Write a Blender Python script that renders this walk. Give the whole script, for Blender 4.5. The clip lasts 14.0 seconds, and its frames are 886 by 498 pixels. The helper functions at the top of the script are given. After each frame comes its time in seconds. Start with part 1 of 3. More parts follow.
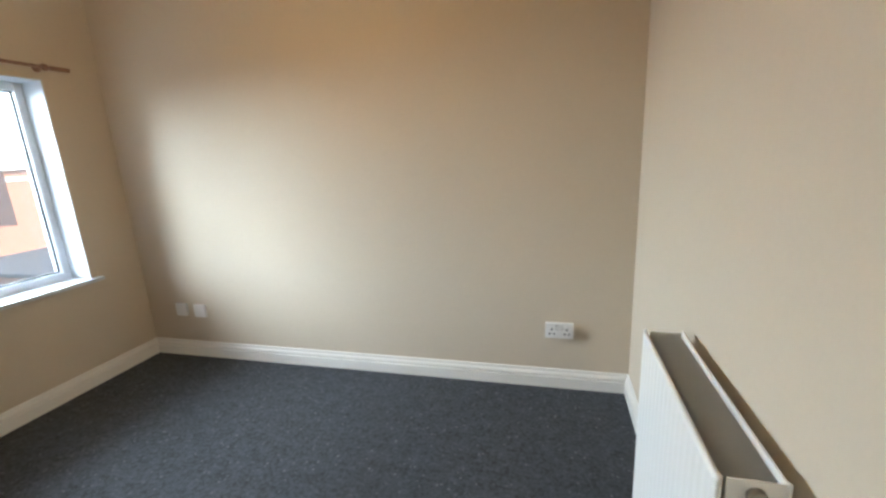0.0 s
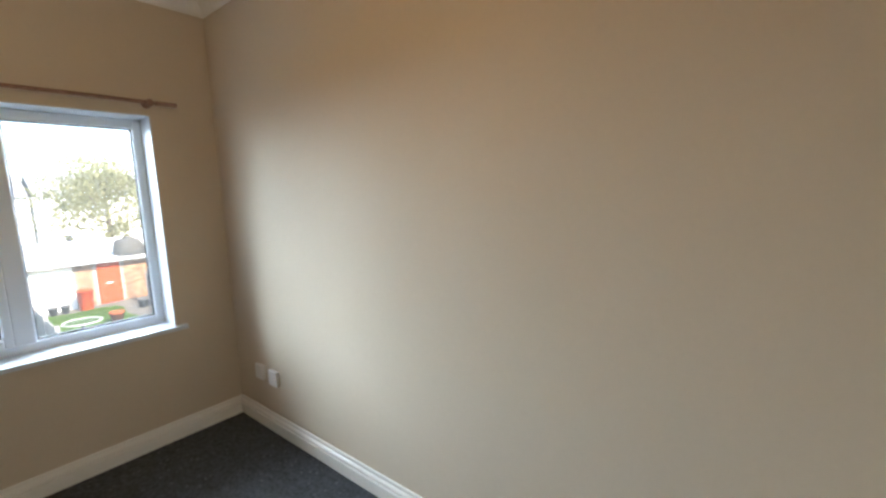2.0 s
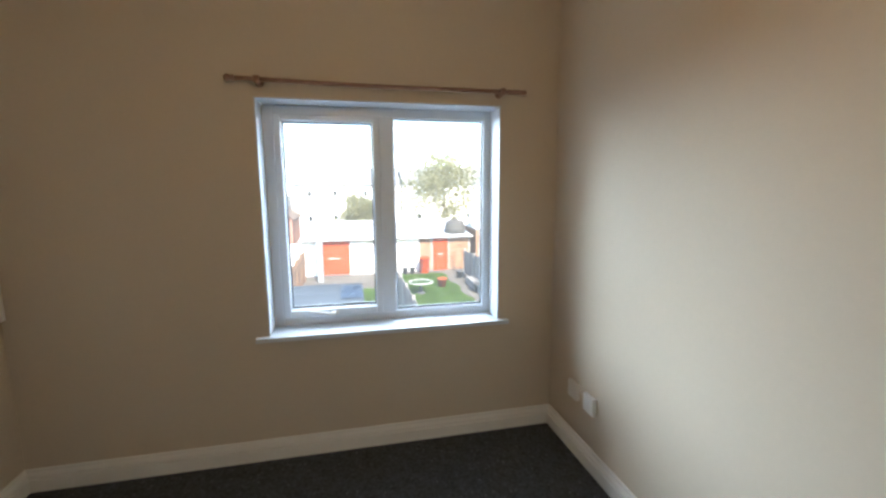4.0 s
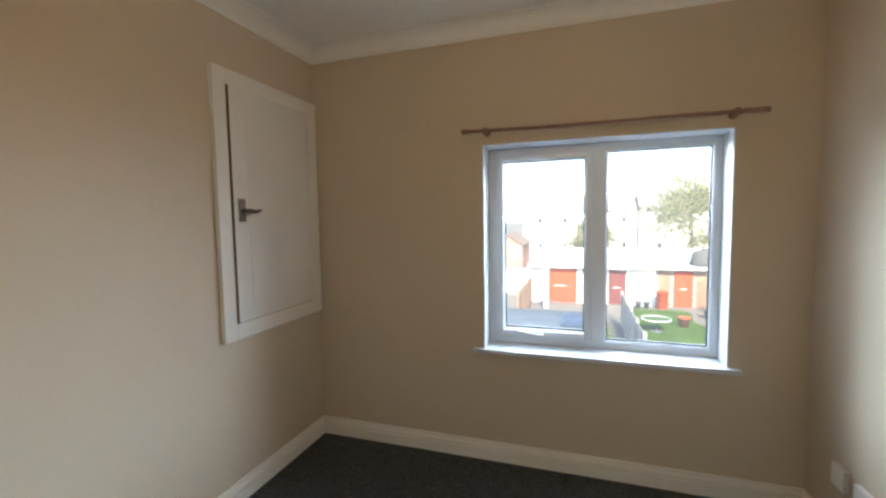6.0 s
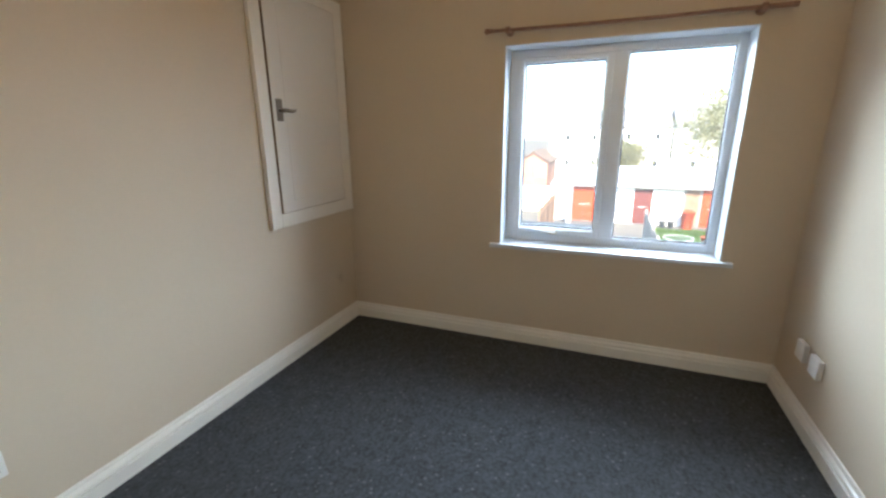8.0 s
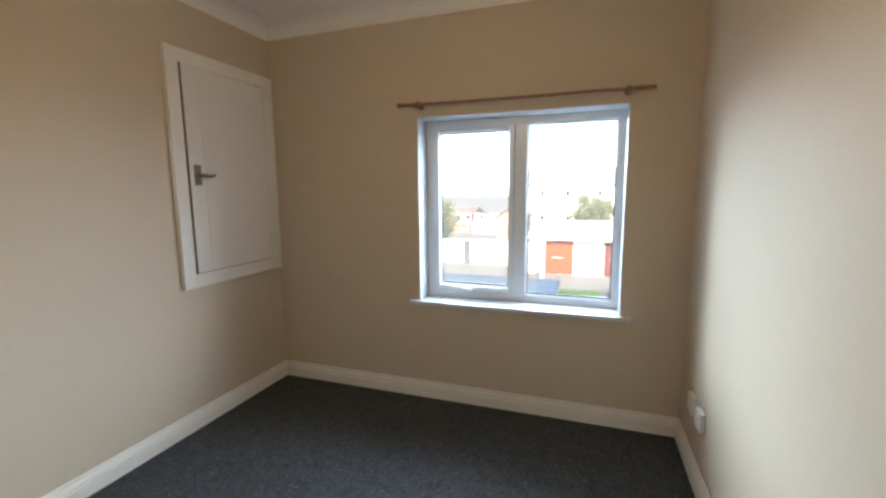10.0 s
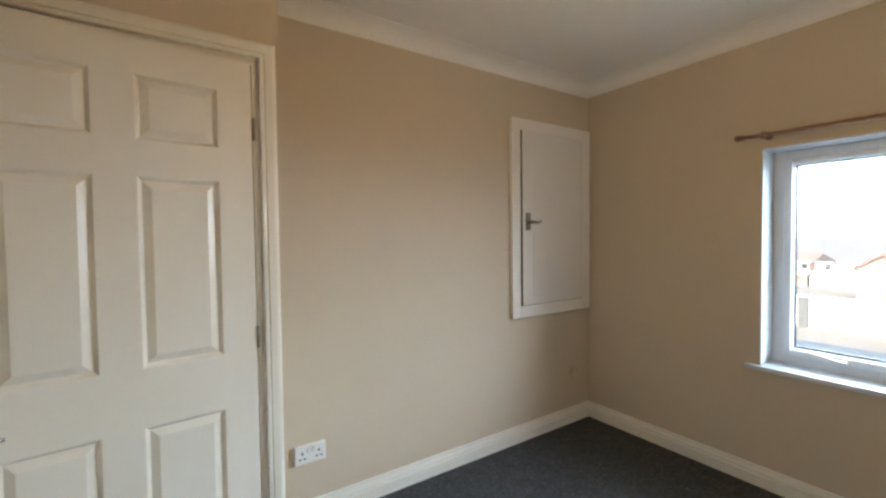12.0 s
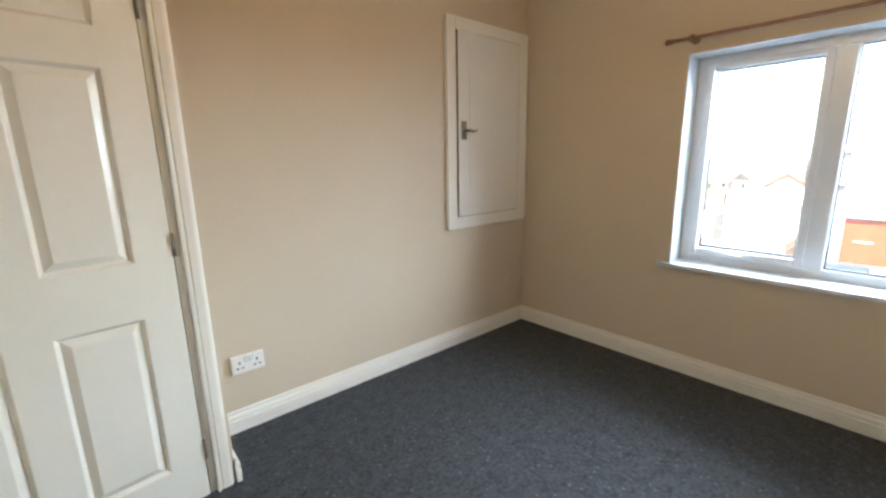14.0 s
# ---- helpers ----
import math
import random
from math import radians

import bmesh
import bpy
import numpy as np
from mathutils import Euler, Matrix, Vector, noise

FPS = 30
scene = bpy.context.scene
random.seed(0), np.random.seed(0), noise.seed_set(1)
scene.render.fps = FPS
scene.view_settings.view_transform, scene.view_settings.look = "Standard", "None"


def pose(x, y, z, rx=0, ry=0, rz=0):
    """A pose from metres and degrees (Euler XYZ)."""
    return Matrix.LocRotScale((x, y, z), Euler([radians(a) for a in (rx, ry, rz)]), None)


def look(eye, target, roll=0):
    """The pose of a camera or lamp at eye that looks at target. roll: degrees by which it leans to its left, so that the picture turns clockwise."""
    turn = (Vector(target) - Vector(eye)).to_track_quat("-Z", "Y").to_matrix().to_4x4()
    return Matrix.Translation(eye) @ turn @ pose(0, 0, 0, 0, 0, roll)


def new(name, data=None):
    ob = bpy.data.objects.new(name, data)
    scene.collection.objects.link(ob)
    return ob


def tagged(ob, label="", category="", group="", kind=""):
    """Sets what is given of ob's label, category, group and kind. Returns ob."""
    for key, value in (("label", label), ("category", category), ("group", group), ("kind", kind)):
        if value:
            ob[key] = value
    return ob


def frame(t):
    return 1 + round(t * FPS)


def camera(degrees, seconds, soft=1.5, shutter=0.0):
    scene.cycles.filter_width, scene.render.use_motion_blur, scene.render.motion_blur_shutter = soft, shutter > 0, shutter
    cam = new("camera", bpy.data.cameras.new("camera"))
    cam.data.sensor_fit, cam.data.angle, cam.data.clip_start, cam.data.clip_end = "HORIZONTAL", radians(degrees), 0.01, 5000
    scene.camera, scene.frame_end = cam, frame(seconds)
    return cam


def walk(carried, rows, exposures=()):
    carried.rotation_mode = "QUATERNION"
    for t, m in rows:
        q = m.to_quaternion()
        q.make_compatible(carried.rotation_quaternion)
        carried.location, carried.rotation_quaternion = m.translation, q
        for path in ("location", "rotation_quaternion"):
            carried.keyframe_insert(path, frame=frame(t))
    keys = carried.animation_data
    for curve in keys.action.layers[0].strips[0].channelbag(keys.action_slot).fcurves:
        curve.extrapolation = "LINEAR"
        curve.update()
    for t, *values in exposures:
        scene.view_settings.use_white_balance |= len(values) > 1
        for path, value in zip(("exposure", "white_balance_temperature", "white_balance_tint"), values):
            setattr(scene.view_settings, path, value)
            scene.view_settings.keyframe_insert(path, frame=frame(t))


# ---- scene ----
cam = camera(93.3, 14.0, soft=2.6)
# seconds, stops, kelvin, tint
BASE = 2.3
EXPOSURES = [(t, BASE + e, k, 10) for t, e, k in ((0.0, 0.54, 6580), (0.5, 0.42, 6820), (1.0, 0.38, 6840), (1.5, 0.33, 6700), (2.0, 0.14, 6490), (3.0, -0.03, 6440), (4.2, 0.0, 6360), (6.3, 0.15, 6500), (7.7, 0.25, 6400), (9.8, 0.25, 6520), (10.5, 0.2, 6480), (11.5, 0.2, 6560), (12.0, 0.34, 6560), (12.5, 0.69, 6220), (13.0, 0.77, 6160), (13.5, 0.71, 6250), (14.0, 0.68, 6640))]
PATH = [
    (0, (2.721, 0.43, 1.32), (2.224, 2.311, 0.856), -2.9),
    (0.5, (2.731, 0.682, 1.354), (2.194, 2.565, 0.945), -3.1),
    (1, (2.699, 1.014, 1.359), (2.051, 2.875, 1.022), -2.8),
    (1.5, (2.698, 1.267, 1.335), (1.812, 3.038, 1.057), -2.6),
    (2, (2.612, 1.462, 1.363), (1.366, 3.001, 1.085), -1.9),
    (2.5, (2.485, 1.494, 1.371), (0.981, 2.778, 1.075), -1.5),
    (3, (2.311, 1.557, 1.364), (0.576, 2.504, 1.06), -1.4),
    (3.5, (2.198, 1.53, 1.376), (0.351, 2.234, 1.069), -0.8),
    (4, (2.131, 1.496, 1.375), (0.198, 1.923, 1.092), -0.4),
    (4.2, (2.132, 1.491, 1.388), (0.176, 1.801, 1.108), -0.6),
    (6.3, (2.315, 1.611, 1.403), (0.454, 0.898, 1.23), -0.8),
    (6.5, (2.327, 1.584, 1.406), (0.485, 0.833, 1.195), -0.8),
    (7, (2.415, 1.534, 1.364), (0.61, 0.735, 1.044), -0.7),
    (7.5, (2.505, 1.568, 1.344), (0.713, 0.818, 0.869), -0.6),
    (7.7, (2.517, 1.61, 1.321), (0.727, 0.891, 0.792), -0.5),
    (9.8, (2.418, 2.095, 1.318), (0.541, 1.504, 0.961), -0.1),
    (10, (2.441, 2.093, 1.354), (0.569, 1.444, 1.08), -0.5),
    (10.5, (2.473, 2.117, 1.39), (0.671, 1.256, 1.285), -1.1),
    (11, (2.529, 2.102, 1.375), (0.908, 0.931, 1.378), -1.2),
    (11.5, (2.568, 2.044, 1.378), (1.175, 0.609, 1.377), -0.9),
    (12, (2.628, 1.994, 1.364), (1.52, 0.33, 1.304), -0.7),
    (12.5, (2.675, 1.964, 1.349), (1.752, 0.197, 1.195), -0.6),
    (13, (2.671, 1.972, 1.309), (1.787, 0.2, 1.032), -0.8),
    (13.5, (2.635, 1.985, 1.28), (1.617, 0.304, 0.909), -0.9),
    (14, (2.569, 2.03, 1.276), (1.293, 0.547, 0.857), -1.1),
]
walk(cam, [(t, look(eye, target, roll)) for t, eye, target, roll in PATH], EXPOSURES)

# ---- world, sun, lamps ----
SUN_EL, SUN_AZ = 38.0, 12.0  # azimuth of the sun seen from above, counted from +x towards +y
world = bpy.data.worlds.new("sky")
scene.world = world
world.use_nodes = True
wn = world.node_tree.nodes
sky = wn.new("ShaderNodeTexSky")
sky.sky_type, sky.sun_disc = "NISHITA", False
sky.sun_elevation, sky.sun_rotation = radians(SUN_EL), radians(90 - SUN_AZ)
sky.air_density, sky.dust_density = 1.0, 0.5
wn["Background"].inputs["Strength"].default_value = 0.15
world.node_tree.links.new(sky.outputs[0], wn["Background"].inputs["Color"])
sun = new("sun", bpy.data.lights.new("sun", "SUN"))
sun.data.energy, sun.data.angle, sun.data.color = 4.0, radians(8), (1.0, 0.90, 0.78)
to_sun = Vector((math.cos(radians(SUN_AZ)) * math.cos(radians(SUN_EL)), math.sin(radians(SUN_AZ)) * math.cos(radians(SUN_EL)), math.sin(radians(SUN_EL))))
sun.matrix_world = look(to_sun * 60, (0, 0, 0))
BULB_STRENGTH = 142.0
# added area lamp; stands in for the bright sky in front of the window
sky_lamp = new("added_sky_lamp", bpy.data.lights.new("added_sky_lamp", "AREA"))
sky_lamp.data.shape, sky_lamp.data.size, sky_lamp.data.size_y = "RECTANGLE", 14.0, 4.0
sky_lamp.data.energy, sky_lamp.data.color = 1010.0, (0.72, 0.865, 1.0)
sky_lamp.matrix_world = look((-4.2, 2.3, 3.10), (0.0, 1.67, 1.3))

# ---- the plan, in metres ----
XW, XE, YS, YN = -0.012, 3.132, -0.012, 2.608   # inner wall faces
ZC = 2.45                                       # ceiling
BX, BY = 2.256, 0.333                            # boxed-out doorway: side face and front face
WY0, WY1, WZ0, WZ1 = 1.080, 2.284, 0.655, 1.804  # window opening
HX0, HX1, HZ0, HZ1 = 0.085, 0.705, 0.897, 2.05   # cupboard opening
G = -3.4                                        # garden level


# ---- helpers for building ----
def mat(name, color, rough=0.6, metal=0.0, spread=0.0, scale=8.0, bump=0.0, bump_scale=200.0, coat=0.0, stain=0.0, stain_scale=1.3, per_piece=0.0, spec=0.5):
    m = bpy.data.materials.new(name)
    m.use_nodes = True
    nt = m.node_tree
    b = nt.nodes["Principled BSDF"]
    b.inputs["Base Color"].default_value = (*color, 1)
    b.inputs["Roughness"].default_value = rough
    b.inputs["Metallic"].default_value = metal
    b.inputs["Coat Weight"].default_value = coat
    b.inputs["Specular IOR Level"].default_value = spec
    co = nt.nodes.new("ShaderNodeTexCoord").outputs["Object"]
    last = None

    def noise_tex(sc, detail=4.0):
        n = nt.nodes.new("ShaderNodeTexNoise")
        n.inputs["Scale"].default_value, n.inputs["Detail"].default_value = sc, detail
        nt.links.new(co, n.inputs["Vector"])
        return n.outputs["Fac"]

    def vary(fac, amount, prev):
        r = nt.nodes.new("ShaderNodeMapRange")
        r.inputs["From Min"].default_value, r.inputs["From Max"].default_value = 0.25, 0.75
        r.inputs["To Min"].default_value, r.inputs["To Max"].default_value = 1 - amount, 1 + amount
        nt.links.new(fac, r.inputs["Value"])
        mul = nt.nodes.new("ShaderNodeVectorMath")
        mul.operation = "SCALE"
        if prev is None:
            mul.inputs[0].default_value = color
        else:
            nt.links.new(prev, mul.inputs[0])
        nt.links.new(r.outputs[0], mul.inputs["Scale"])
        return mul.outputs[0]

    if spread:
        last = vary(noise_tex(scale), spread, last)
    if stain:
        last = vary(noise_tex(stain_scale, 3.0), stain, last)
    if per_piece:
        last = vary(nt.nodes.new("ShaderNodeObjectInfo").outputs["Random"], per_piece, last)
    if last is not None:
        nt.links.new(last, b.inputs["Base Color"])
    if bump:
        bn = nt.nodes.new("ShaderNodeBump")
        bn.inputs["Strength"].default_value, bn.inputs["Distance"].default_value = bump, 0.003
        nt.links.new(noise_tex(bump_scale, 3.0), bn.inputs["Height"])
        nt.links.new(bn.outputs[0], b.inputs["Normal"])
    return m


def glow(name, color, strength):
    m = bpy.data.materials.new(name)
    m.use_nodes = True
    b = m.node_tree.nodes["Principled BSDF"]
    b.inputs["Base Color"].default_value = (*color, 1)
    b.inputs["Emission Color"].default_value = (*color, 1)
    b.inputs["Emission Strength"].default_value = strength
    return m


def pane_glass(name):
    m = bpy.data.materials.new(name)
    m.use_nodes = True
    nt = m.node_tree
    nt.nodes.remove(nt.nodes["Principled BSDF"])
    tr, gl, mix, fr = (nt.nodes.new(k) for k in ("ShaderNodeBsdfTransparent", "ShaderNodeBsdfGlossy", "ShaderNodeMixShader", "ShaderNodeFresnel"))
    tr.inputs["Color"].default_value = (0.93, 0.95, 0.94, 1)
    gl.inputs["Roughness"].default_value = 0.02
    fr.inputs["IOR"].default_value = 1.35
    nt.links.new(fr.outputs[0], mix.inputs[0])
    nt.links.new(tr.outputs[0], mix.inputs[1])
    nt.links.new(gl.outputs[0], mix.inputs[2])
    veil, veil_mix = nt.nodes.new("ShaderNodeBsdfTranslucent"), nt.nodes.new("ShaderNodeMixShader")
    veil.inputs["Color"].default_value = (0.95, 0.93, 0.90, 1)
    veil_mix.inputs[0].default_value = 0.01  # faint white veil that imitates hazy glare over the view outside
    nt.links.new(mix.outputs[0], veil_mix.inputs[1])
    nt.links.new(veil.outputs[0], veil_mix.inputs[2])
    nt.links.new(veil_mix.outputs[0], nt.nodes["Material Output"].inputs["Surface"])
    return m


def box(bm, x0, x1, y0, y1, z0, z1, bevel=0.0):
    vs = [bm.verts.new((x, y, z)) for x in (x0, x1) for y in (y0, y1) for z in (z0, z1)]
    faces = [bm.faces.new([vs[k] for k in q]) for q in ((0, 1, 3, 2), (4, 6, 7, 5), (0, 4, 5, 1), (2, 3, 7, 6), (0, 2, 6, 4), (1, 5, 7, 3))]
    if bevel:
        edges = list({e for f in faces for e in f.edges})
        bmesh.ops.bevel(bm, geom=edges, offset=bevel, segments=2, affect="EDGES", profile=0.5)


def lathe(bm, profile, n=24, m=None):
    """A turned solid about z from (radius, z) rows."""
    m = m or Matrix.Identity(4)
    rings = []
    for r, z in profile:
        rings.append([bm.verts.new(m @ Vector((max(r, 1e-4) * math.cos(2 * math.pi * k / n), max(r, 1e-4) * math.sin(2 * math.pi * k / n), z))) for k in range(n)])
    for a, b in zip(rings, rings[1:]):
        for k in range(n):
            f = bm.faces.new((a[k], a[(k + 1) % n], b[(k + 1) % n], b[k]))
            f.smooth = True
    bm.faces.new(rings[0][::-1])
    bm.faces.new(rings[-1])


def tube(bm, pts, r, n=10):
    """A round bar along points; r is one radius or one for each point."""
    pts = [Vector(p) for p in pts]
    rs = r if isinstance(r, (list, tuple)) else [r] * len(pts)
    rings = []
    for i, p in enumerate(pts):
        d = (pts[min(i + 1, len(pts) - 1)] - pts[max(i - 1, 0)]).normalized()
        u = d.orthogonal().normalized() if i == 0 else (u - d * u.dot(d)).normalized()
        v = d.cross(u)
        rings.append([bm.verts.new(p + rs[i] * (math.cos(2 * math.pi * k / n) * u + math.sin(2 * math.pi * k / n) * v)) for k in range(n)])
    for a, b in zip(rings, rings[1:]):
        for k in range(n):
            f = bm.faces.new((a[k], a[(k + 1) % n], b[(k + 1) % n], b[k]))
            f.smooth = True
    bm.faces.new(rings[0][::-1])
    bm.faces.new(rings[-1])


def mesh(bm, name):
    bmesh.ops.recalc_face_normals(bm, faces=bm.faces)
    me = bpy.data.meshes.new(name)
    bm.to_mesh(me)
    bm.free()
    return me


def part(name, bm, material, parent=None, label=""):
    me = mesh(bm, name)
    me.materials.append(material)
    ob = new(name, me)
    ob.parent = parent
    return tagged(ob, label=label)


def thing(name, label, category, at=(0, 0, 0), turn=0, group="", kind=""):
    ob = new(name)
    ob.matrix_basis = pose(*at, 0, 0, turn)
    ob.empty_display_size = 0.1
    return tagged(ob, label, category, group, kind)


def boxes(*rows, bevel=0.0):
    bm = bmesh.new()
    for r in rows:
        box(bm, *r, bevel=bevel)
    return bm


def structure(name, bm, material, label, category):
    return tagged(part(name, bm, material), label, category, kind="structure")


# ---- materials ----
WALL = mat("beige_emulsion", (0.58, 0.495, 0.385), 0.75, spread=0.012, scale=60, stain=0.03, stain_scale=0.9, bump=0.12, bump_scale=260)
HATCHW = mat("white_high_gloss", (0.76, 0.75, 0.72), 0.07, spread=0.012, scale=25, bump=0.04, bump_scale=30)
CEIL = mat("ceiling_white", (0.80, 0.79, 0.76), 0.85, spread=0.015, scale=30, bump=0.1, bump_scale=180)
GLOSS = mat("white_gloss_paint", (0.78, 0.76, 0.71), 0.28, spread=0.012, scale=25, bump=0.05, bump_scale=45, coat=0.2)
DOORW = mat("white_satin_paint", (0.76, 0.73, 0.66), 0.27, spread=0.012, scale=25, bump=0.05, bump_scale=120)
# white paint with the cool daylight tint put into a lowered base colour
REVEAL = mat("daylit_reveal_paint", (0.58, 0.62, 0.67), 0.5, spread=0.015, scale=20, bump=0.06, bump_scale=120)
UPVC = mat("white_upvc", (0.74, 0.80, 0.87), 0.3, spread=0.01, scale=14)
PLASTIC = mat("white_plastic", (0.78, 0.77, 0.75), 0.3, spread=0.01, scale=30)
DARK = mat("dark_slot", (0.02, 0.02, 0.02), 0.6, spread=0.1, scale=50)
GASKET = mat("black_gasket", (0.015, 0.015, 0.017), 0.6, spread=0.1, scale=60)
CHROME = mat("chrome", (0.60, 0.585, 0.57), 0.09, 1.0, spread=0.03, scale=40)
SATIN = mat("satin_nickel", (0.27, 0.25, 0.22), 0.34, 1.0, spread=0.05, scale=60)
RADW = mat("radiator_enamel", (0.80, 0.79, 0.76), 0.3, spread=0.01, scale=20)
POLE = mat("varnished_wood", (0.25, 0.14, 0.092), 0.42, spread=0.25, scale=35, bump=0.1, bump_scale=90)
GLASS = pane_glass("window_glass")
BULB = glow("lit_bulb", (1.0, 0.61, 0.235), BULB_STRENGTH)
# brown that stands for shade on the cupboard door edge and the latch jamb
SHADEBROWN = mat("shade_brown", (0.17, 0.115, 0.06), 0.7, spread=0.12, scale=30, bump=0.1, bump_scale=80)
CORD = mat("white_flex", (0.7, 0.68, 0.63), 0.5, spread=0.03, scale=60)


def carpet_material():
    """Charcoal loop carpet with pale flecks."""
    m = mat("charcoal_carpet", (0.036, 0.040, 0.050), 0.95, bump=1.0, bump_scale=420)
    nt = m.node_tree
    b = nt.nodes["Principled BSDF"]
    co = nt.nodes.new("ShaderNodeTexCoord").outputs["Object"]
    base = nt.nodes.new("ShaderNodeTexNoise")
    base.inputs["Scale"].default_value, base.inputs["Detail"].default_value = 55, 6
    ramp = nt.nodes.new("ShaderNodeValToRGB")
    ramp.color_ramp.elements[0].position, ramp.color_ramp.elements[0].color = 0.30, (0.020, 0.023, 0.027, 1)
    ramp.color_ramp.elements[1].position, ramp.color_ramp.elements[1].color = 0.72, (0.076, 0.086, 0.101, 1)
    base.inputs["Roughness"].default_value = 0.65
    nt.links.new(co, base.inputs["Vector"])
    blotch = nt.nodes.new("ShaderNodeTexNoise")
    blotch.inputs["Scale"].default_value, blotch.inputs["Detail"].default_value = 16, 3
    nt.links.new(co, blotch.inputs["Vector"])
    both = nt.nodes.new("ShaderNodeMath")
    both.operation = "MULTIPLY_ADD"
    both.inputs[1].default_value = 0.38
    nt.links.new(blotch.outputs["Fac"], both.inputs[0])
    shift = nt.nodes.new("ShaderNodeMath")
    shift.operation = "SUBTRACT"
    shift.inputs[1].default_value = 0.19
    nt.links.new(base.outputs["Fac"], shift.inputs[0])
    nt.links.new(shift.outputs[0], both.inputs[2])
    nt.links.new(both.outputs[0], ramp.inputs["Fac"])
    fleck = nt.nodes.new("ShaderNodeTexVoronoi")
    fleck.inputs["Scale"].default_value = 58
    bend = nt.nodes.new("ShaderNodeTexNoise")
    bend.inputs["Scale"].default_value = 170
    nt.links.new(co, bend.inputs["Vector"])
    push = nt.nodes.new("ShaderNodeVectorMath")
    push.operation, push.inputs[1].default_value = "MULTIPLY_ADD", (0.012, 0.012, 0.012)
    nt.links.new(bend.outputs["Color"], push.inputs[0])
    nt.links.new(co, push.inputs[2])
    nt.links.new(push.outputs[0], fleck.inputs["Vector"])
    chosen = nt.nodes.new("ShaderNodeMapRange")
    chosen.inputs["From Min"].default_value, chosen.inputs["From Max"].default_value = 0.86, 0.98
    sep = nt.nodes.new("ShaderNodeSeparateColor")
    nt.links.new(fleck.outputs["Color"], sep.inputs[0])
    nt.links.new(sep.outputs[0], chosen.inputs["Value"])
    inside = nt.nodes.new("ShaderNodeMapRange")
    inside.inputs["From Min"].default_value, inside.inputs["From Max"].default_value = 0.42, 0.22
    nt.links.new(fleck.outputs["Distance"], inside.inputs["Value"])
    pick = nt.nodes.new("ShaderNodeMath")
    pick.operation = "MULTIPLY"
    nt.links.new(chosen.outputs[0], pick.inputs[0])
    nt.links.new(inside.outputs[0], pick.inputs[1])
    mix = nt.nodes.new("ShaderNodeMix")
    mix.data_type = "RGBA"
    mix.inputs["B"].default_value = (0.14, 0.148, 0.16, 1)
    nt.links.new(pick.outputs[0], mix.inputs["Factor"])
    nt.links.new(ramp.outputs[0], mix.inputs["A"])
    nt.links.new(mix.outputs["Result"], b.inputs["Base Color"])
    return m


CARPET = carpet_material()
CONCRETE = mat("worn_yard_concrete", (0.13, 0.115, 0.10), 0.9, spread=0.12, scale=3, stain=0.12, stain_scale=0.3, bump=0.4, bump_scale=30, spec=0.08)
LAWN = mat("lawn_green", (0.08, 0.14, 0.02), 0.9, spread=0.25, scale=9, stain=0.15, stain_scale=0.8, bump=0.6, bump_scale=40, spec=0.08)
RENDER = mat("white_render", (0.78, 0.77, 0.74), 0.85, spread=0.03, scale=3, bump=0.2, bump_scale=30)
ROOFPALE = mat("pale_roof_sheet", (0.60, 0.60, 0.59), 0.7, spread=0.06, scale=2)
TILEROOF = mat("grey_brown_tiles", (0.14, 0.10, 0.08), 0.8, spread=0.12, scale=4, bump=0.4, bump_scale=12, spec=0.08)
REDDOOR = mat("orange_red_paint", (0.34, 0.050, 0.014), 0.5, spread=0.06, scale=5, spec=0.08)
MAROON = mat("maroon_paint", (0.11, 0.03, 0.025), 0.5, spread=0.08, scale=5, spec=0.08)
BRICK = mat("orange_brick", (0.25, 0.14, 0.085), 0.85, spread=0.1, scale=9, per_piece=0.3, spec=0.08)
MORTAR = mat("mortar", (0.28, 0.26, 0.24), 0.9, spread=0.08, scale=12, spec=0.08)
FENCEW = mat("weathered_fence", (0.24, 0.22, 0.205), 0.85, spread=0.15, scale=6, per_piece=0.12, spec=0.08)
SHEDW = mat("brown_shed_wood", (0.22, 0.135, 0.09), 0.8, spread=0.15, scale=6, per_piece=0.1, spec=0.08)
FELT = mat("grey_roof_felt", (0.034, 0.037, 0.044), 0.85, spread=0.12, scale=3, stain=0.12, stain_scale=0.7, bump=0.3, bump_scale=60, spec=0.08)
TARP = mat("blue_tarpaulin", (0.04, 0.055, 0.085), 0.5, spread=0.15, scale=7, bump=0.5, bump_scale=12, spec=0.08)
REDPLASTIC = mat("red_plastic", (0.34, 0.050, 0.014), 0.45, spread=0.05, scale=8, spec=0.08)
TERRACOTTA = mat("terracotta", (0.24, 0.065, 0.025), 0.8, spread=0.08, scale=12, spec=0.08)
DARKPOT = mat("dark_pot", (0.08, 0.08, 0.085), 0.6, spread=0.1, scale=9, spec=0.08)
WHITEMET = mat("white_metal", (0.78, 0.78, 0.76), 0.4, spread=0.02, scale=9)
COVER = mat("grey_cover", (0.075, 0.07, 0.066), 0.8, spread=0.12, scale=3, spec=0.08)
GREENTOP = mat("green_table_top", (0.05, 0.08, 0.025), 0.6, spread=0.1, scale=6, spec=0.08)
BARK = mat("bark", (0.12, 0.09, 0.065), 0.9, spread=0.2, scale=6, bump=0.5, bump_scale=20, spec=0.08)
LEAF = mat("leaf_green", (0.29, 0.265, 0.15), 0.7, spread=0.35, scale=1.5, spec=0.08)
WINDARK = mat("far_window_glass", (0.05, 0.053, 0.056), 0.5, spread=0.1, scale=4, spec=0.05)
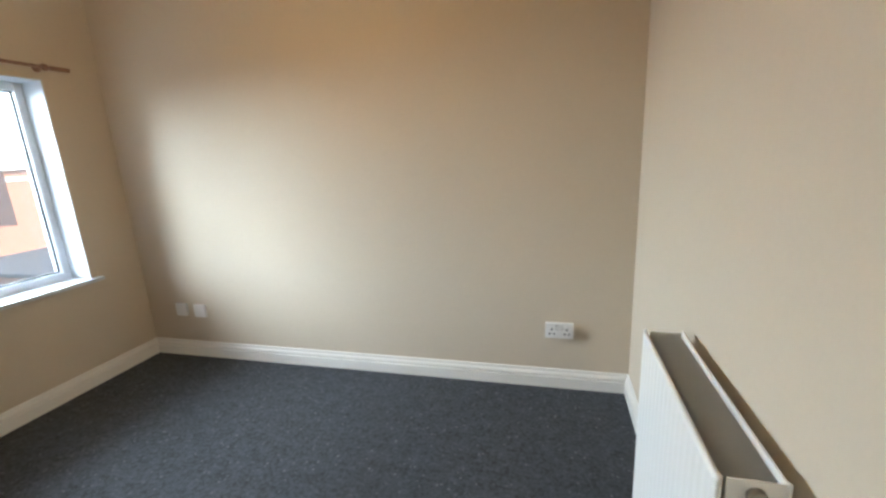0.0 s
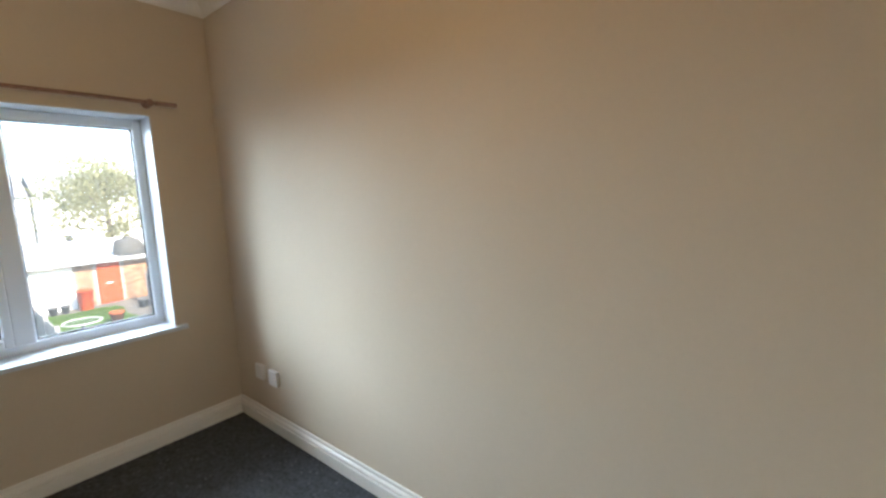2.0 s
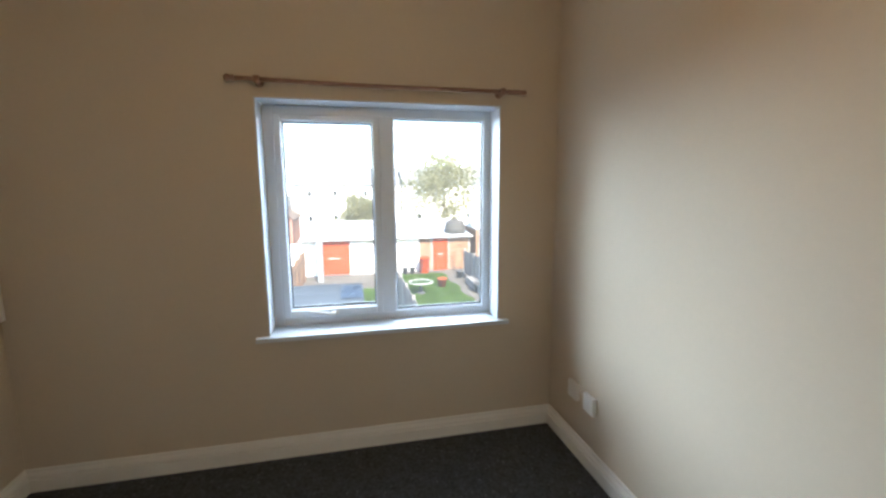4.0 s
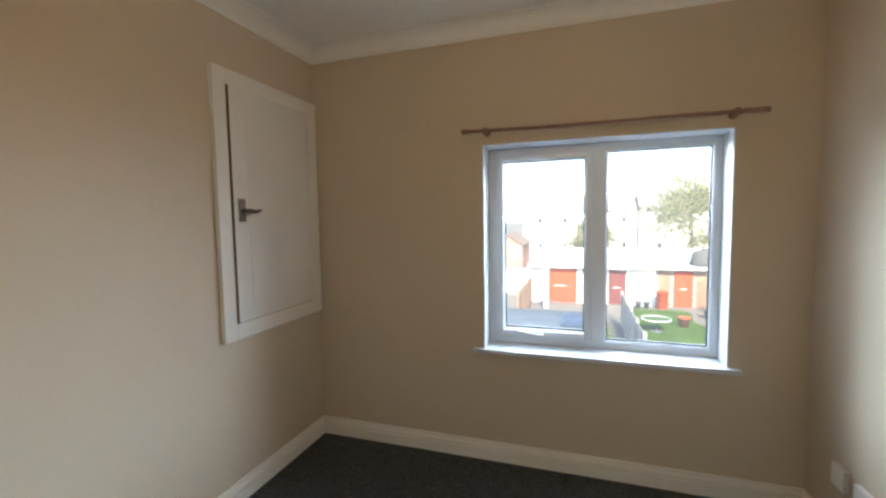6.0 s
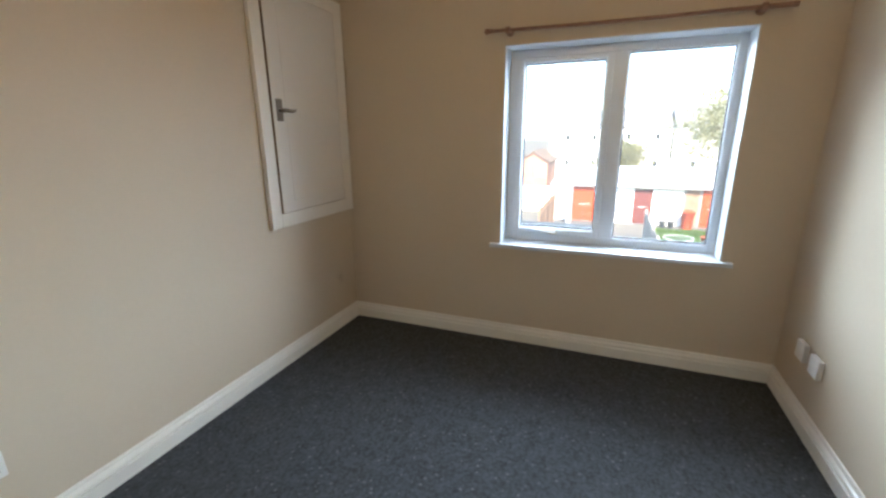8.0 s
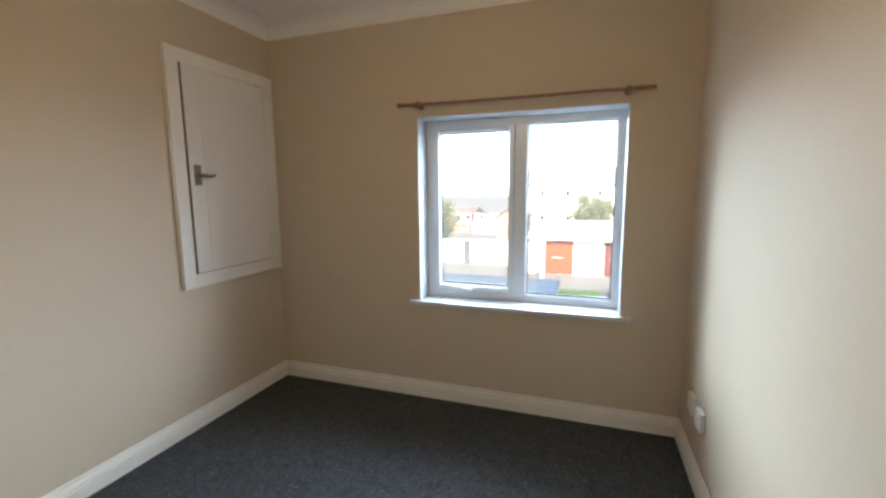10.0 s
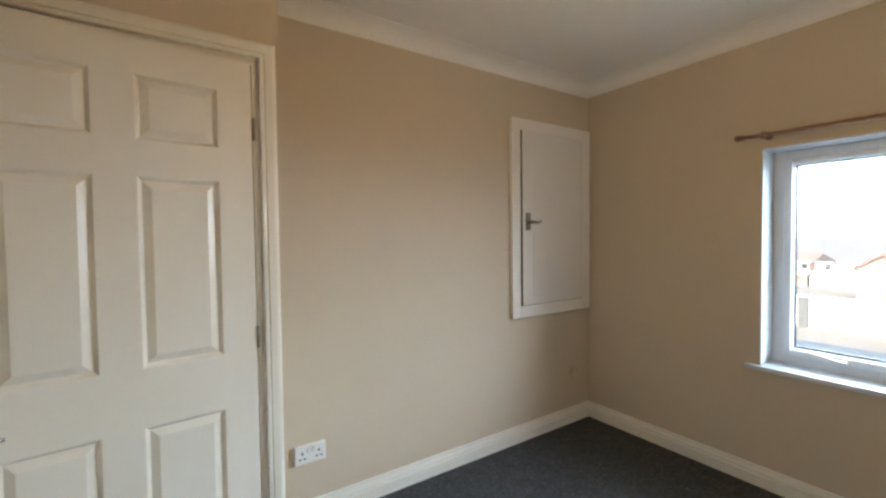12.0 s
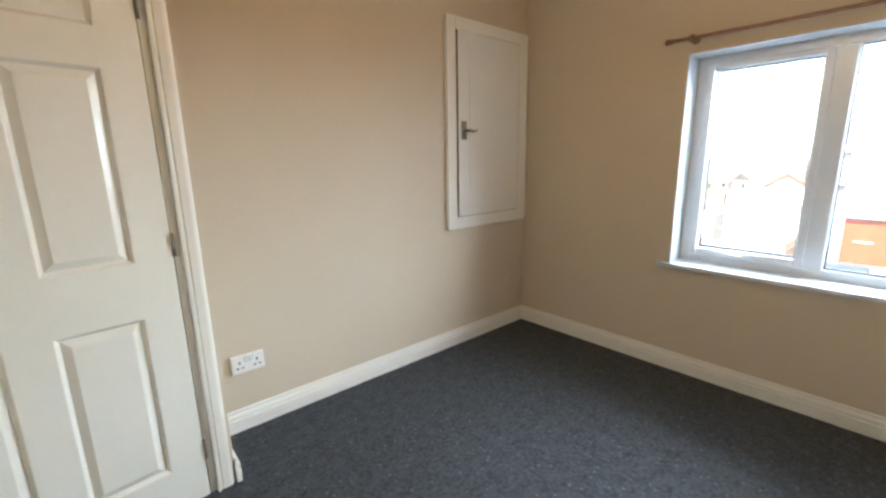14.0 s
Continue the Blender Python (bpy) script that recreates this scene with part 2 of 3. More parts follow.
SLATE = mat("far_slate", (0.2, 0.2, 0.21), 0.8, spread=0.1, scale=3, spec=0.08)
PALEBRICK = mat("pale_red_brick", (0.15, 0.07, 0.05), 0.85, spread=0.1, scale=5, stain=0.1, stain_scale=0.6, spec=0.08)
HOUSEBRICK = mat("house_brick", (0.30, 0.16, 0.12), 0.85, spread=0.1, scale=5, spec=0.08)
POSTGREY = mat("pale_grey_paint", (0.21, 0.22, 0.235), 0.6, spread=0.05, scale=4, spec=0.08)
ln = LEAF.node_tree
leaf_thin, leaf_mix = ln.nodes.new("ShaderNodeBsdfTranslucent"), ln.nodes.new("ShaderNodeMixShader")
leaf_thin.inputs["Color"].default_value, leaf_mix.inputs[0].default_value = (0.30, 0.30, 0.13, 1), 0.45
ln.links.new(ln.nodes["Principled BSDF"].outputs[0], leaf_mix.inputs[1])
ln.links.new(leaf_thin.outputs[0], leaf_mix.inputs[2])
ln.links.new(leaf_mix.outputs[0], ln.nodes["Material Output"].inputs["Surface"])
CURTAIN = mat("net_curtain_pane", (0.5, 0.5, 0.5), 0.6, spread=0.08, scale=6)
GUTTER = mat("dark_gutter", (0.05, 0.047, 0.045), 0.6, spread=0.1, scale=5, spec=0.08)

# ---- large structure ----
structure("floor", boxes((-0.30, 3.27, -0.14, 2.74, -0.06, 0.0)), CARPET, "charcoal grey flecked fitted carpet covering the bedroom floor", "carpet")
structure("ceiling", boxes((-0.30, 3.27, -0.14, 2.74, ZC, ZC + 0.1)), CEIL, "plain white painted plaster ceiling", "ceiling")
structure("wall_north", boxes((-0.30, 3.27, YN, 2.74, 0, ZC)), WALL, "plain beige painted plaster wall", "wall")
structure("wall_east", boxes((XE, 3.27, -0.14, YN, 0, ZC)), WALL, "beige painted wall behind the radiator", "wall")
structure("wall_south", boxes((XW, HX0, -0.14, YS, 0, ZC), (HX1, XE, -0.14, YS, 0, ZC), (HX0, HX1, -0.14, YS, 0, HZ0), (HX0, HX1, -0.14, YS, HZ1, ZC)), WALL,
          "beige painted wall round a built-in cupboard", "wall")
structure("wall_west", boxes((-0.30, XW, -0.14, WY0, 0, ZC), (-0.30, XW, WY1, YN, 0, ZC), (-0.30, XW, WY0, WY1, 0, WZ0 - 0.025), (-0.30, XW, WY0, WY1, WZ1, ZC)), WALL,
          "beige painted outside wall with a window opening", "wall")
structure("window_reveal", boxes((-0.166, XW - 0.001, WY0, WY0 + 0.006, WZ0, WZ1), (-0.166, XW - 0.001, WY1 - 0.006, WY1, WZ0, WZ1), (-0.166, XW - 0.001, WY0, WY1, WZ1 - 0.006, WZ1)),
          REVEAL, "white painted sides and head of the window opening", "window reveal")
structure("wall_doorway", boxes((BX, BX + 0.07, YS, BY, 0, ZC), (BX + 0.07, XE, BY - 0.1, BY, 2.0, ZC)), WALL, "beige boxed-out wall round the bedroom door", "wall")
structure("cupboard_recess", boxes((HX0 - 0.02, HX1 + 0.02, -0.5, -0.48, HZ0 - 0.02, HZ1 + 0.02), (HX0 - 0.02, HX0, -0.48, -0.14, HZ0, HZ1), (HX1, HX1 + 0.02, -0.48, -0.14, HZ0, HZ1),
          (HX0, HX1, -0.48, -0.14, HZ0 - 0.02, HZ0), (HX0, HX1, -0.48, -0.14, HZ1, HZ1 + 0.02)), WALL, "closed inside of the built-in cupboard", "cupboard recess")


def run_of(corners, closed, profile):
    """Mitred runs of a moulding along inner corners, counted with the room on the left: one bmesh for each straight run."""
    pts = [Vector(c) for c in corners]
    n = len(pts)
    segs = [(i, (i + 1) % n) for i in range(n if closed else n - 1)]
    d = [(pts[b] - pts[a]).normalized() for a, b in segs]
    out = []
    for k, (a, b) in enumerate(segs):
        left = Vector((-d[k].y, d[k].x))
        ends = []
        for p, other in ((a, k - 1), (b, k + 1)):
            if not closed and (other < 0 or other >= len(segs)):
                ends.append((pts[p], left))
                continue
            o = d[other % len(segs)]
            lo = Vector((-o.y, o.x))
            ends.append((pts[p], (left + lo) / (1 + left.dot(lo))))
        bm = bmesh.new()
        rings = [[bm.verts.new((*(p + m * off), z)) for off, z in profile] for p, m in ends]
        for i in range(len(profile)):
            j = (i + 1) % len(profile)
            bm.faces.new((rings[0][i], rings[0][j], rings[1][j], rings[1][i]))
        bm.faces.new(rings[0])
        bm.faces.new(rings[1][::-1])
        out.append(bm)
    return out


SKIRT = [(0, 0), (0.020, 0), (0.020, 0.060), (0.0095, 0.0625), (0.0095, 0.0695), (0.0195, 0.072), (0.0190, 0.079), (0.0155, 0.085), (0.0095, 0.090), (0.0075, 0.094), (0.0085, 0.099), (0.0065, 0.107), (0, 0.108)]
for bm_run in run_of([(XE, 0.495), (XE, YN), (XW, YN), (XW, YS), (BX, YS), (BX, 0.352)], False, SKIRT):
    structure("baseboard", bm_run, GLOSS, "white gloss painted moulded skirting board", "skirting board")
COVE = [(0, ZC - 0.078), (0.004, ZC - 0.078)] + [(0.004 + 0.084 * (1 - math.cos(a)), ZC - 0.076 + 0.072 * math.sin(a)) for a in [math.pi / 2 * k / 8 for k in range(9)]] + [(0.089, ZC), (0, ZC)]
for bm_run in run_of([(XW, YS), (BX, YS), (BX, BY), (XE, BY), (XE, YN), (XW, YN)], True, COVE):
    structure("coving", bm_run, CEIL, "white plaster coving between wall and ceiling", "coving")

# ---- window ----
window = thing("window_1", "white plastic double-glazed window with one opening casement", "window", kind="structure")
FX0, FX1 = -0.245, -0.168
bm = boxes((FX0, FX1, 1.05, 1.133, 0.60, 1.86), (FX0, FX1, 2.243, 2.32, 0.60, 1.86), (FX0, FX1, 1.133, 2.243, 0.60, 0.697), (FX0, FX1, 1.133, 2.243, 1.753, 1.86), bevel=0.004)
window_frame = part("window_frame", bm, UPVC, window)
part("mullion", boxes((FX0, -0.162, 1.661, 1.735, 0.698, 1.752), bevel=0.004), UPVC, window)
SX0, SX1 = -0.236, -0.150
sash = part("casement", boxes((SX0, SX1, 1.1338, 1.170, 0.700, 1.750), (SX0, SX1, 1.626, 1.6602, 0.700, 1.750), (SX0, SX1, 1.170, 1.626, 0.700, 0.737), (SX0, SX1, 1.170, 1.626, 1.724, 1.750), bevel=0.005), UPVC, window, "opening casement")
for y0, y1, z0, z1, par in ((1.170, 1.626, 0.737, 1.724, sash), (1.735, 2.243, 0.697, 1.753, window)):
    g = 0.010
    part("bead", boxes((-0.192, -0.172, y0, y0 + 0.004, z0, z1), (-0.192, -0.172, y1 - 0.004, y1, z0, z1), (-0.192, -0.172, y0 + 0.004, y1 - 0.004, z0, z0 + 0.004), (-0.192, -0.172, y0 + 0.004, y1 - 0.004, z1 - 0.004, z1), bevel=0.0012), UPVC, par, "slim white glazing bead")
    part("gasket", boxes((-0.206, -0.193, y0, y0 + g, z0, z1), (-0.206, -0.193, y1 - g, y1, z0, z1), (-0.206, -0.193, y0 + g, y1 - g, z0, z0 + g + 0.003), (-0.206, -0.193, y0 + g, y1 - g, z1 - g, z1)), GASKET, par, "thin black rubber gasket")
    p = part("pane", boxes((-0.212, -0.208, y0 + 0.001, y1 - 0.001, z0 + 0.001, z1 - 0.001)), GLASS, par, "clear glass pane")
    p.visible_shadow = False
bm = boxes((-0.150, -0.142, 1.375, 1.415, 0.706, 0.728), bevel=0.002)
tube(bm, [(-0.144, 1.395, 0.717), (-0.124, 1.393, 0.718), (-0.114, 1.37, 0.721), (-0.112, 1.30, 0.734), (-0.114, 1.262, 0.742)], [0.008, 0.008, 0.0075, 0.0065, 0.006])
part("window_handle", bm, PLASTIC, sash, "white cranked window handle")
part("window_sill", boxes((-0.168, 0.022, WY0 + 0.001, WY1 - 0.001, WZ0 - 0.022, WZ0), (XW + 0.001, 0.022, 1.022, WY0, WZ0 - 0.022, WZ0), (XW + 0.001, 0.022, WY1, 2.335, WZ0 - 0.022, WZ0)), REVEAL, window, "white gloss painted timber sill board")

# ---- curtain pole ----
pole = thing("curtain_pole", "slim brown wooden curtain pole above the window", "curtain pole", at=(0.052, 0, 1.862))
bm = bmesh.new()
tube(bm, [(0, 1.02, 0.005), (0, 1.40, -0.002), (0, 1.72, -0.005), (0, 2.05, -0.003), (0, 2.35, -0.004)], 0.0096, 14)
part("rod", bm, POLE, pole)
bm = bmesh.new()
lathe(bm, [(0.0125, 0), (0.0150, 0.004), (0.0125, 0.010), (0.0105, 0.014), (0.0150, 0.022), (0.017, 0.028), (0.0140, 0.036), (0.007, 0.042), (0.001, 0.044)], 16, pose(0, 1.02, 0.005, 90))
part("finial", bm, POLE, pole, "turned wooden finial")
bm = bmesh.new()
lathe(bm, [(0.0098, 0), (0.0118, 0.002), (0.0118, 0.098), (0.0112, 0.101), (0.001, 0.1015)], 16, pose(0, 2.292, -0.004, -90))
part("end_sleeve", bm, POLE, pole, "plain wooden end sleeve cut off square")
for y, z in ((1.110, 0.003), (2.270, -0.004)):
    bm = bmesh.new()
    lathe(bm, [(0.021, 0), (0.021, 0.006), (0.015, 0.012), (0.009, 0.02), (0.009, 0.047)], 18, pose(XW - 0.052, y, z, 0, 90))
    lathe(bm, [(0.0135, -0.013), (0.0175, -0.009), (0.0185, 0.0), (0.0175, 0.009), (0.0135, 0.013)], 18, pose(0, y, z, 90))
    part("bracket", bm, POLE, pole, "turned wooden bracket and ring")


# ---- cupboard door ----
def lever(bm, root, out, along, length, r):
    """A lever handle: a neck that stands out and a slightly bowed grip."""
    root, out, along = Vector(root), Vector(out), Vector(along)
    tube(bm, [root, root + out * 0.030, root + out * 0.042 + along * 0.012, root + out * 0.044 + along * length * 0.55 + Vector((0, 0, -0.004)), root + out * 0.040 + along * length + Vector((0, 0, 0.004))],
         [r * 1.15, r * 1.15, r * 1.05, r * 0.9, r * 0.8], 12)


hatch = thing("cupboard", "white painted built-in wall cupboard with its gloss door barely ajar", "cupboard")
fy0, fy1 = YS + 0.001, 0.016
bm = boxes((0.0, HX0 + 0.003, fy0, fy1, 0.822, 2.120), (HX1 - 0.003, 0.776, fy0, fy1, 0.822, 2.120), (HX0 + 0.003, HX1 - 0.003, fy0, fy1, 0.822, HZ0 + 0.003), (HX0 + 0.003, HX1 - 0.003, fy0, fy1, HZ1 - 0.003, 2.120), bevel=0.0025)
part("surround", bm, GLOSS, hatch, "flat white timber surround")
hdoor = part("cupboard_door", boxes((HX0 + 0.004, HX1 - 0.013, -0.018, 0.0130, HZ0 + 0.006, HZ1 - 0.004), bevel=0.003), HATCHW, hatch, "plain white gloss door")
# added strips draw the gap's shade along the latch side and bottom
part("door_edge", boxes((HX1 - 0.0128, HX1 - 0.0112, -0.017, 0.0122, HZ0 + 0.006, HZ1 - 0.005), (HX0 + 0.006, HX1 - 0.0112, -0.017, 0.0122, HZ0 + 0.0042, HZ0 + 0.0058)), SHADEBROWN, hdoor, "thin brown strip that stands in for the shade of the door gap")
bm = boxes((0.622, 0.667, 0.0125, 0.019, 1.398, 1.512), bevel=0.003)
lever(bm, (0.645, 0.018, 1.452), (0, 1, 0), (-1, 0, 0), 0.078, 0.0095)
part("lever_handle", bm, SATIN, hdoor, "satin metal lever handle on a plate")
for z in (1.12, 1.83):
    bm = bmesh.new()
    tube(bm, [(HX0 + 0.004, 0.016, z - 0.035), (HX0 + 0.004, 0.016, z + 0.035)], 0.005)
    part("hinge", bm, GLOSS, hdoor, "painted butt hinge")
part("raised_panel", boxes((0.112, 0.594, 0.0125, 0.0144, 0.965, 1.975), bevel=0.0012), HATCHW, hdoor)
pivot = Matrix.Translation((HX0 + 0.004, 0.013, 0))
hdoor.matrix_local = pivot @ Matrix.Rotation(radians(0.8), 4, "Z") @ pivot.inverted()

# ---- bedroom door ----
structure("door_lining", boxes((BX + 0.071, 2.350, 0.22, 0.336, 0, 2.02), (2.350, XE - 0.016, 0.22, 0.336, 1.994, 2.02), (XE - 0.016, XE - 0.001, 0.22, 0.352, 0, 2.02)), DOORW, "white painted timber door lining", "door frame")

# jamb strip coloured dark to imitate the shaded gap beside the door
jamb = structure("door_jamb_strip", boxes((XE - 0.012, XE - 0.001, 0.353, 0.492, 0, 2.003), bevel=0.002), SHADEBROWN, "narrow jamb strip in a brown that stands for shade on the latch side of the door", "door frame")
bm = boxes((XE - 0.0145, XE - 0.012, 0.455, 0.505, 0.82, 0.88), bevel=0.001)
part("strike_plate", bm, SATIN, jamb, "small metal strike plate")


def architrave(name, length, m):
    """Moulded architrave along +z with its inner edge at x = 0 and its back on y = 0."""
    prof = [(0, 0), (0, 0.018), (0.003, 0.0225), (0.010, 0.0235), (0.0135, 0.0215), (0.0145, 0.0135), (0.0185, 0.0135), (0.022, 0.0175), (0.045, 0.0175), (0.053, 0.015), (0.060, 0.010), (0.060, 0)]
    bm = bmesh.new()
    rings = [[bm.verts.new(m @ Vector((x, y, z + (x if k else 0)))) for x, y in prof] for k, z in ((0, 0.0), (1, length))]
    for i in range(len(prof)):
        j = (i + 1) % len(prof)
        bm.faces.new((rings[0][i], rings[0][j], rings[1][j], rings[1][i]))
    bm.faces.new(rings[0])
    bm.faces.new(rings[1][::-1])
    return structure(name, bm, DOORW, "white painted moulded architrave round the door", "architrave")


architrave("architrave_upright", 2.018, Matrix(((-1, 0, 0, 2.328), (0, 1, 0, BY + 0.001), (0, 0, 1, 0), (0, 0, 0, 1))))
architrave("architrave_head", XE - 2.328 - 0.001, Matrix(((0, 0, -1, XE - 0.001), (0, 1, 0, BY + 0.001), (1, 0, 0, 2.018), (0, 0, 0, 1))))

door = thing("door_1", "white painted six-panel bedroom door standing slightly ajar", "door", at=(2.355, 0.352, 0.008), turn=6.0, kind="structure")
LW, LH, LT = 0.770, 1.980, 0.038
COLS, ROWSZ = ((0.110, 0.341), (0.446, 0.668)), ((0.163, 0.763), (0.952, 1.555), (1.668, 1.869))


def leaf_mesh():
    """A moulded leaf: sunk bevels round raised fields, as one sheet on the front, flat at the back."""
    bm = bmesh.new()
    xs = sorted({0, LW, *[x for c in COLS for x in c]})
    zs = sorted({0, LH, *[z for r in ROWSZ for z in r]})
    for i in range(len(xs) - 1):
        for k in range(len(zs) - 1):
            x0, x1, z0, z1 = xs[i], xs[i + 1], zs[k], zs[k + 1]
            if (x0, x1) in COLS and (z0, z1) in ROWSZ:
                steps = [(0, 0), (0.002, -0.001), (0.012, -0.0125), (0.014, -0.0132), (0.036, -0.0022), (0.038, -0.0012)]
                rings = [[bm.verts.new((x, y, z)) for x, z in ((x0 + o, z0 + o), (x1 - o, z0 + o), (x1 - o, z1 - o), (x0 + o, z1 - o))] for o, y in steps]
                for a, b in zip(rings, rings[1:]):
                    for q in range(4):
                        bm.faces.new((a[q], a[(q + 1) % 4], b[(q + 1) % 4], b[q]))
                bm.faces.new(rings[-1])
            else:
                bm.faces.new([bm.verts.new((x, 0, z)) for x, z in ((x0, z0), (x1, z0), (x1, z1), (x0, z1))])
    vs = {k: bm.verts.new((x, -LT, z)) for k, (x, z) in enumerate(((0, 0), (LW, 0), (LW, LH), (0, LH)))}
    fs = {k: bm.verts.new((x, 0, z)) for k, (x, z) in enumerate(((0, 0), (LW, 0), (LW, LH), (0, LH)))}
    bm.faces.new([vs[k] for k in (3, 2, 1, 0)])
    for k in range(4):
        bm.faces.new((vs[k], vs[(k + 1) % 4], fs[(k + 1) % 4], fs[k]))
    bmesh.ops.remove_doubles(bm, verts=bm.verts, dist=1e-5)
    return bm


part("leaf", leaf_mesh(), DOORW, door)
bm = boxes((0.708, 0.764, 0.0, 0.004, 0.776, 0.890), bevel=0.0015)
lathe(bm, [(0.015, 0), (0.015, 0.006), (0.011, 0.010), (0.009, 0.014)], 18, pose(0.735, 0.004, 0.850, -90))
tube(bm, [(0.735, 0.010, 0.850), (0.735, 0.036, 0.850), (0.730, 0.046, 0.849), (0.712, 0.049, 0.846), (0.670, 0.049, 0.842), (0.640, 0.046, 0.841)], [0.0085, 0.0085, 0.0085, 0.0075, 0.0065, 0.0055], 12)
handle = part("door_handle", bm, CHROME, door, "polished chrome lever handle on a square plate")
for x, z in ((0.715, 0.784), (0.757, 0.784), (0.715, 0.882), (0.757, 0.882)):
    bm = bmesh.new()
    lathe(bm, [(0.0035, 0), (0.003, 0.0012), (0.0005, 0.0016)], 12, pose(x, 0.004, z, -90))
    part("screw", bm, SATIN, handle)
for z in (0.20, 1.0, 1.75):
    bm = bmesh.new()
    tube(bm, [(-0.004, 0.004, z - 0.04), (-0.004, 0.004, z + 0.04)], 0.0055)
    part("hinge", bm, SATIN, door, "metal butt hinge")


# ---- sockets and plates ----
def socket(at, turn, gangs, label, depth=0.02, pins=True):
    """A wall plate on a shallow box: origin on the wall, front towards local -y."""
    w = 0.147 if gangs == 2 else 0.087
    ob = thing("double_socket" if gangs == 2 else "wall_plate", label, "socket" if pins else "wall plate", at=at, turn=turn)
    part("back_box", boxes((-w / 2 + 0.001, w / 2 - 0.001, -depth, 0.0, -0.042, 0.042), bevel=0.002), PLASTIC, ob)
    part("faceplate", boxes((-w / 2, w / 2, -depth - 0.008, -depth, -0.0435, 0.0435), bevel=0.003), PLASTIC, ob)
    f = -depth - 0.008
    if pins:
        for s in (-1, 1):
            cx = s * 0.039
            part("earth_slot", boxes((cx - 0.0038, cx + 0.0038, f - 0.0008, f + 0.001, 0.003, 0.0155)), DARK, ob)
            for dx in (-0.011, 0.011):
                part("pin_slot", boxes((cx + dx - 0.005, cx + dx + 0.005, f - 0.0008, f + 0.001, -0.0205, -0.0135)), DARK, ob)
            part("switch_gap", boxes((s * 0.011 - 0.0066, s * 0.011 + 0.0066, f - 0.0006, f + 0.001, 0.010, 0.032)), DARK, ob)
            part("rocker_switch", boxes((s * 0.011 - 0.005, s * 0.011 + 0.005, f - 0.003, f + 0.001, 0.012, 0.030), bevel=0.001), PLASTIC, ob)
    for dx in ((-0.060, 0.060) if gangs == 2 else (-0.030, 0.030)):
        bm = bmesh.new()
        lathe(bm, [(0.003, 0), (0.003, 0.001), (0.001, 0.0015)], 10, pose(dx, f + 0.0003, 0 if gangs == 2 else 0, 90))
        part("screw_cap", bm, PLASTIC, ob)
    return ob


socket((2.772, YN, 0.342), 0, 2, "white plastic double socket low on the beige wall", 0.016)
socket((2.076, YS, 0.340), 180, 2, "white plastic double socket beside the door", 0.014)
socket((0.277, YN, 0.340), 0, 1, "blank white single wall plate near the window corner", 0.014, False)
socket((0.425, YN, 0.336), 0, 1, "blank white single wall plate low on the wall", 0.014, False)
blank = thing("blanking_plate", "small painted-over blanking plate low on the wall", "wall plate", at=(0.15, YS, 0.357))
bm = bmesh.new()
lathe(bm, [(0.036, 0), (0.036, 0.003), (0.033, 0.005), (0.002, 0.006)], 28, pose(0, 0, 0, -90))
part("plate", bm, WALL, blank)


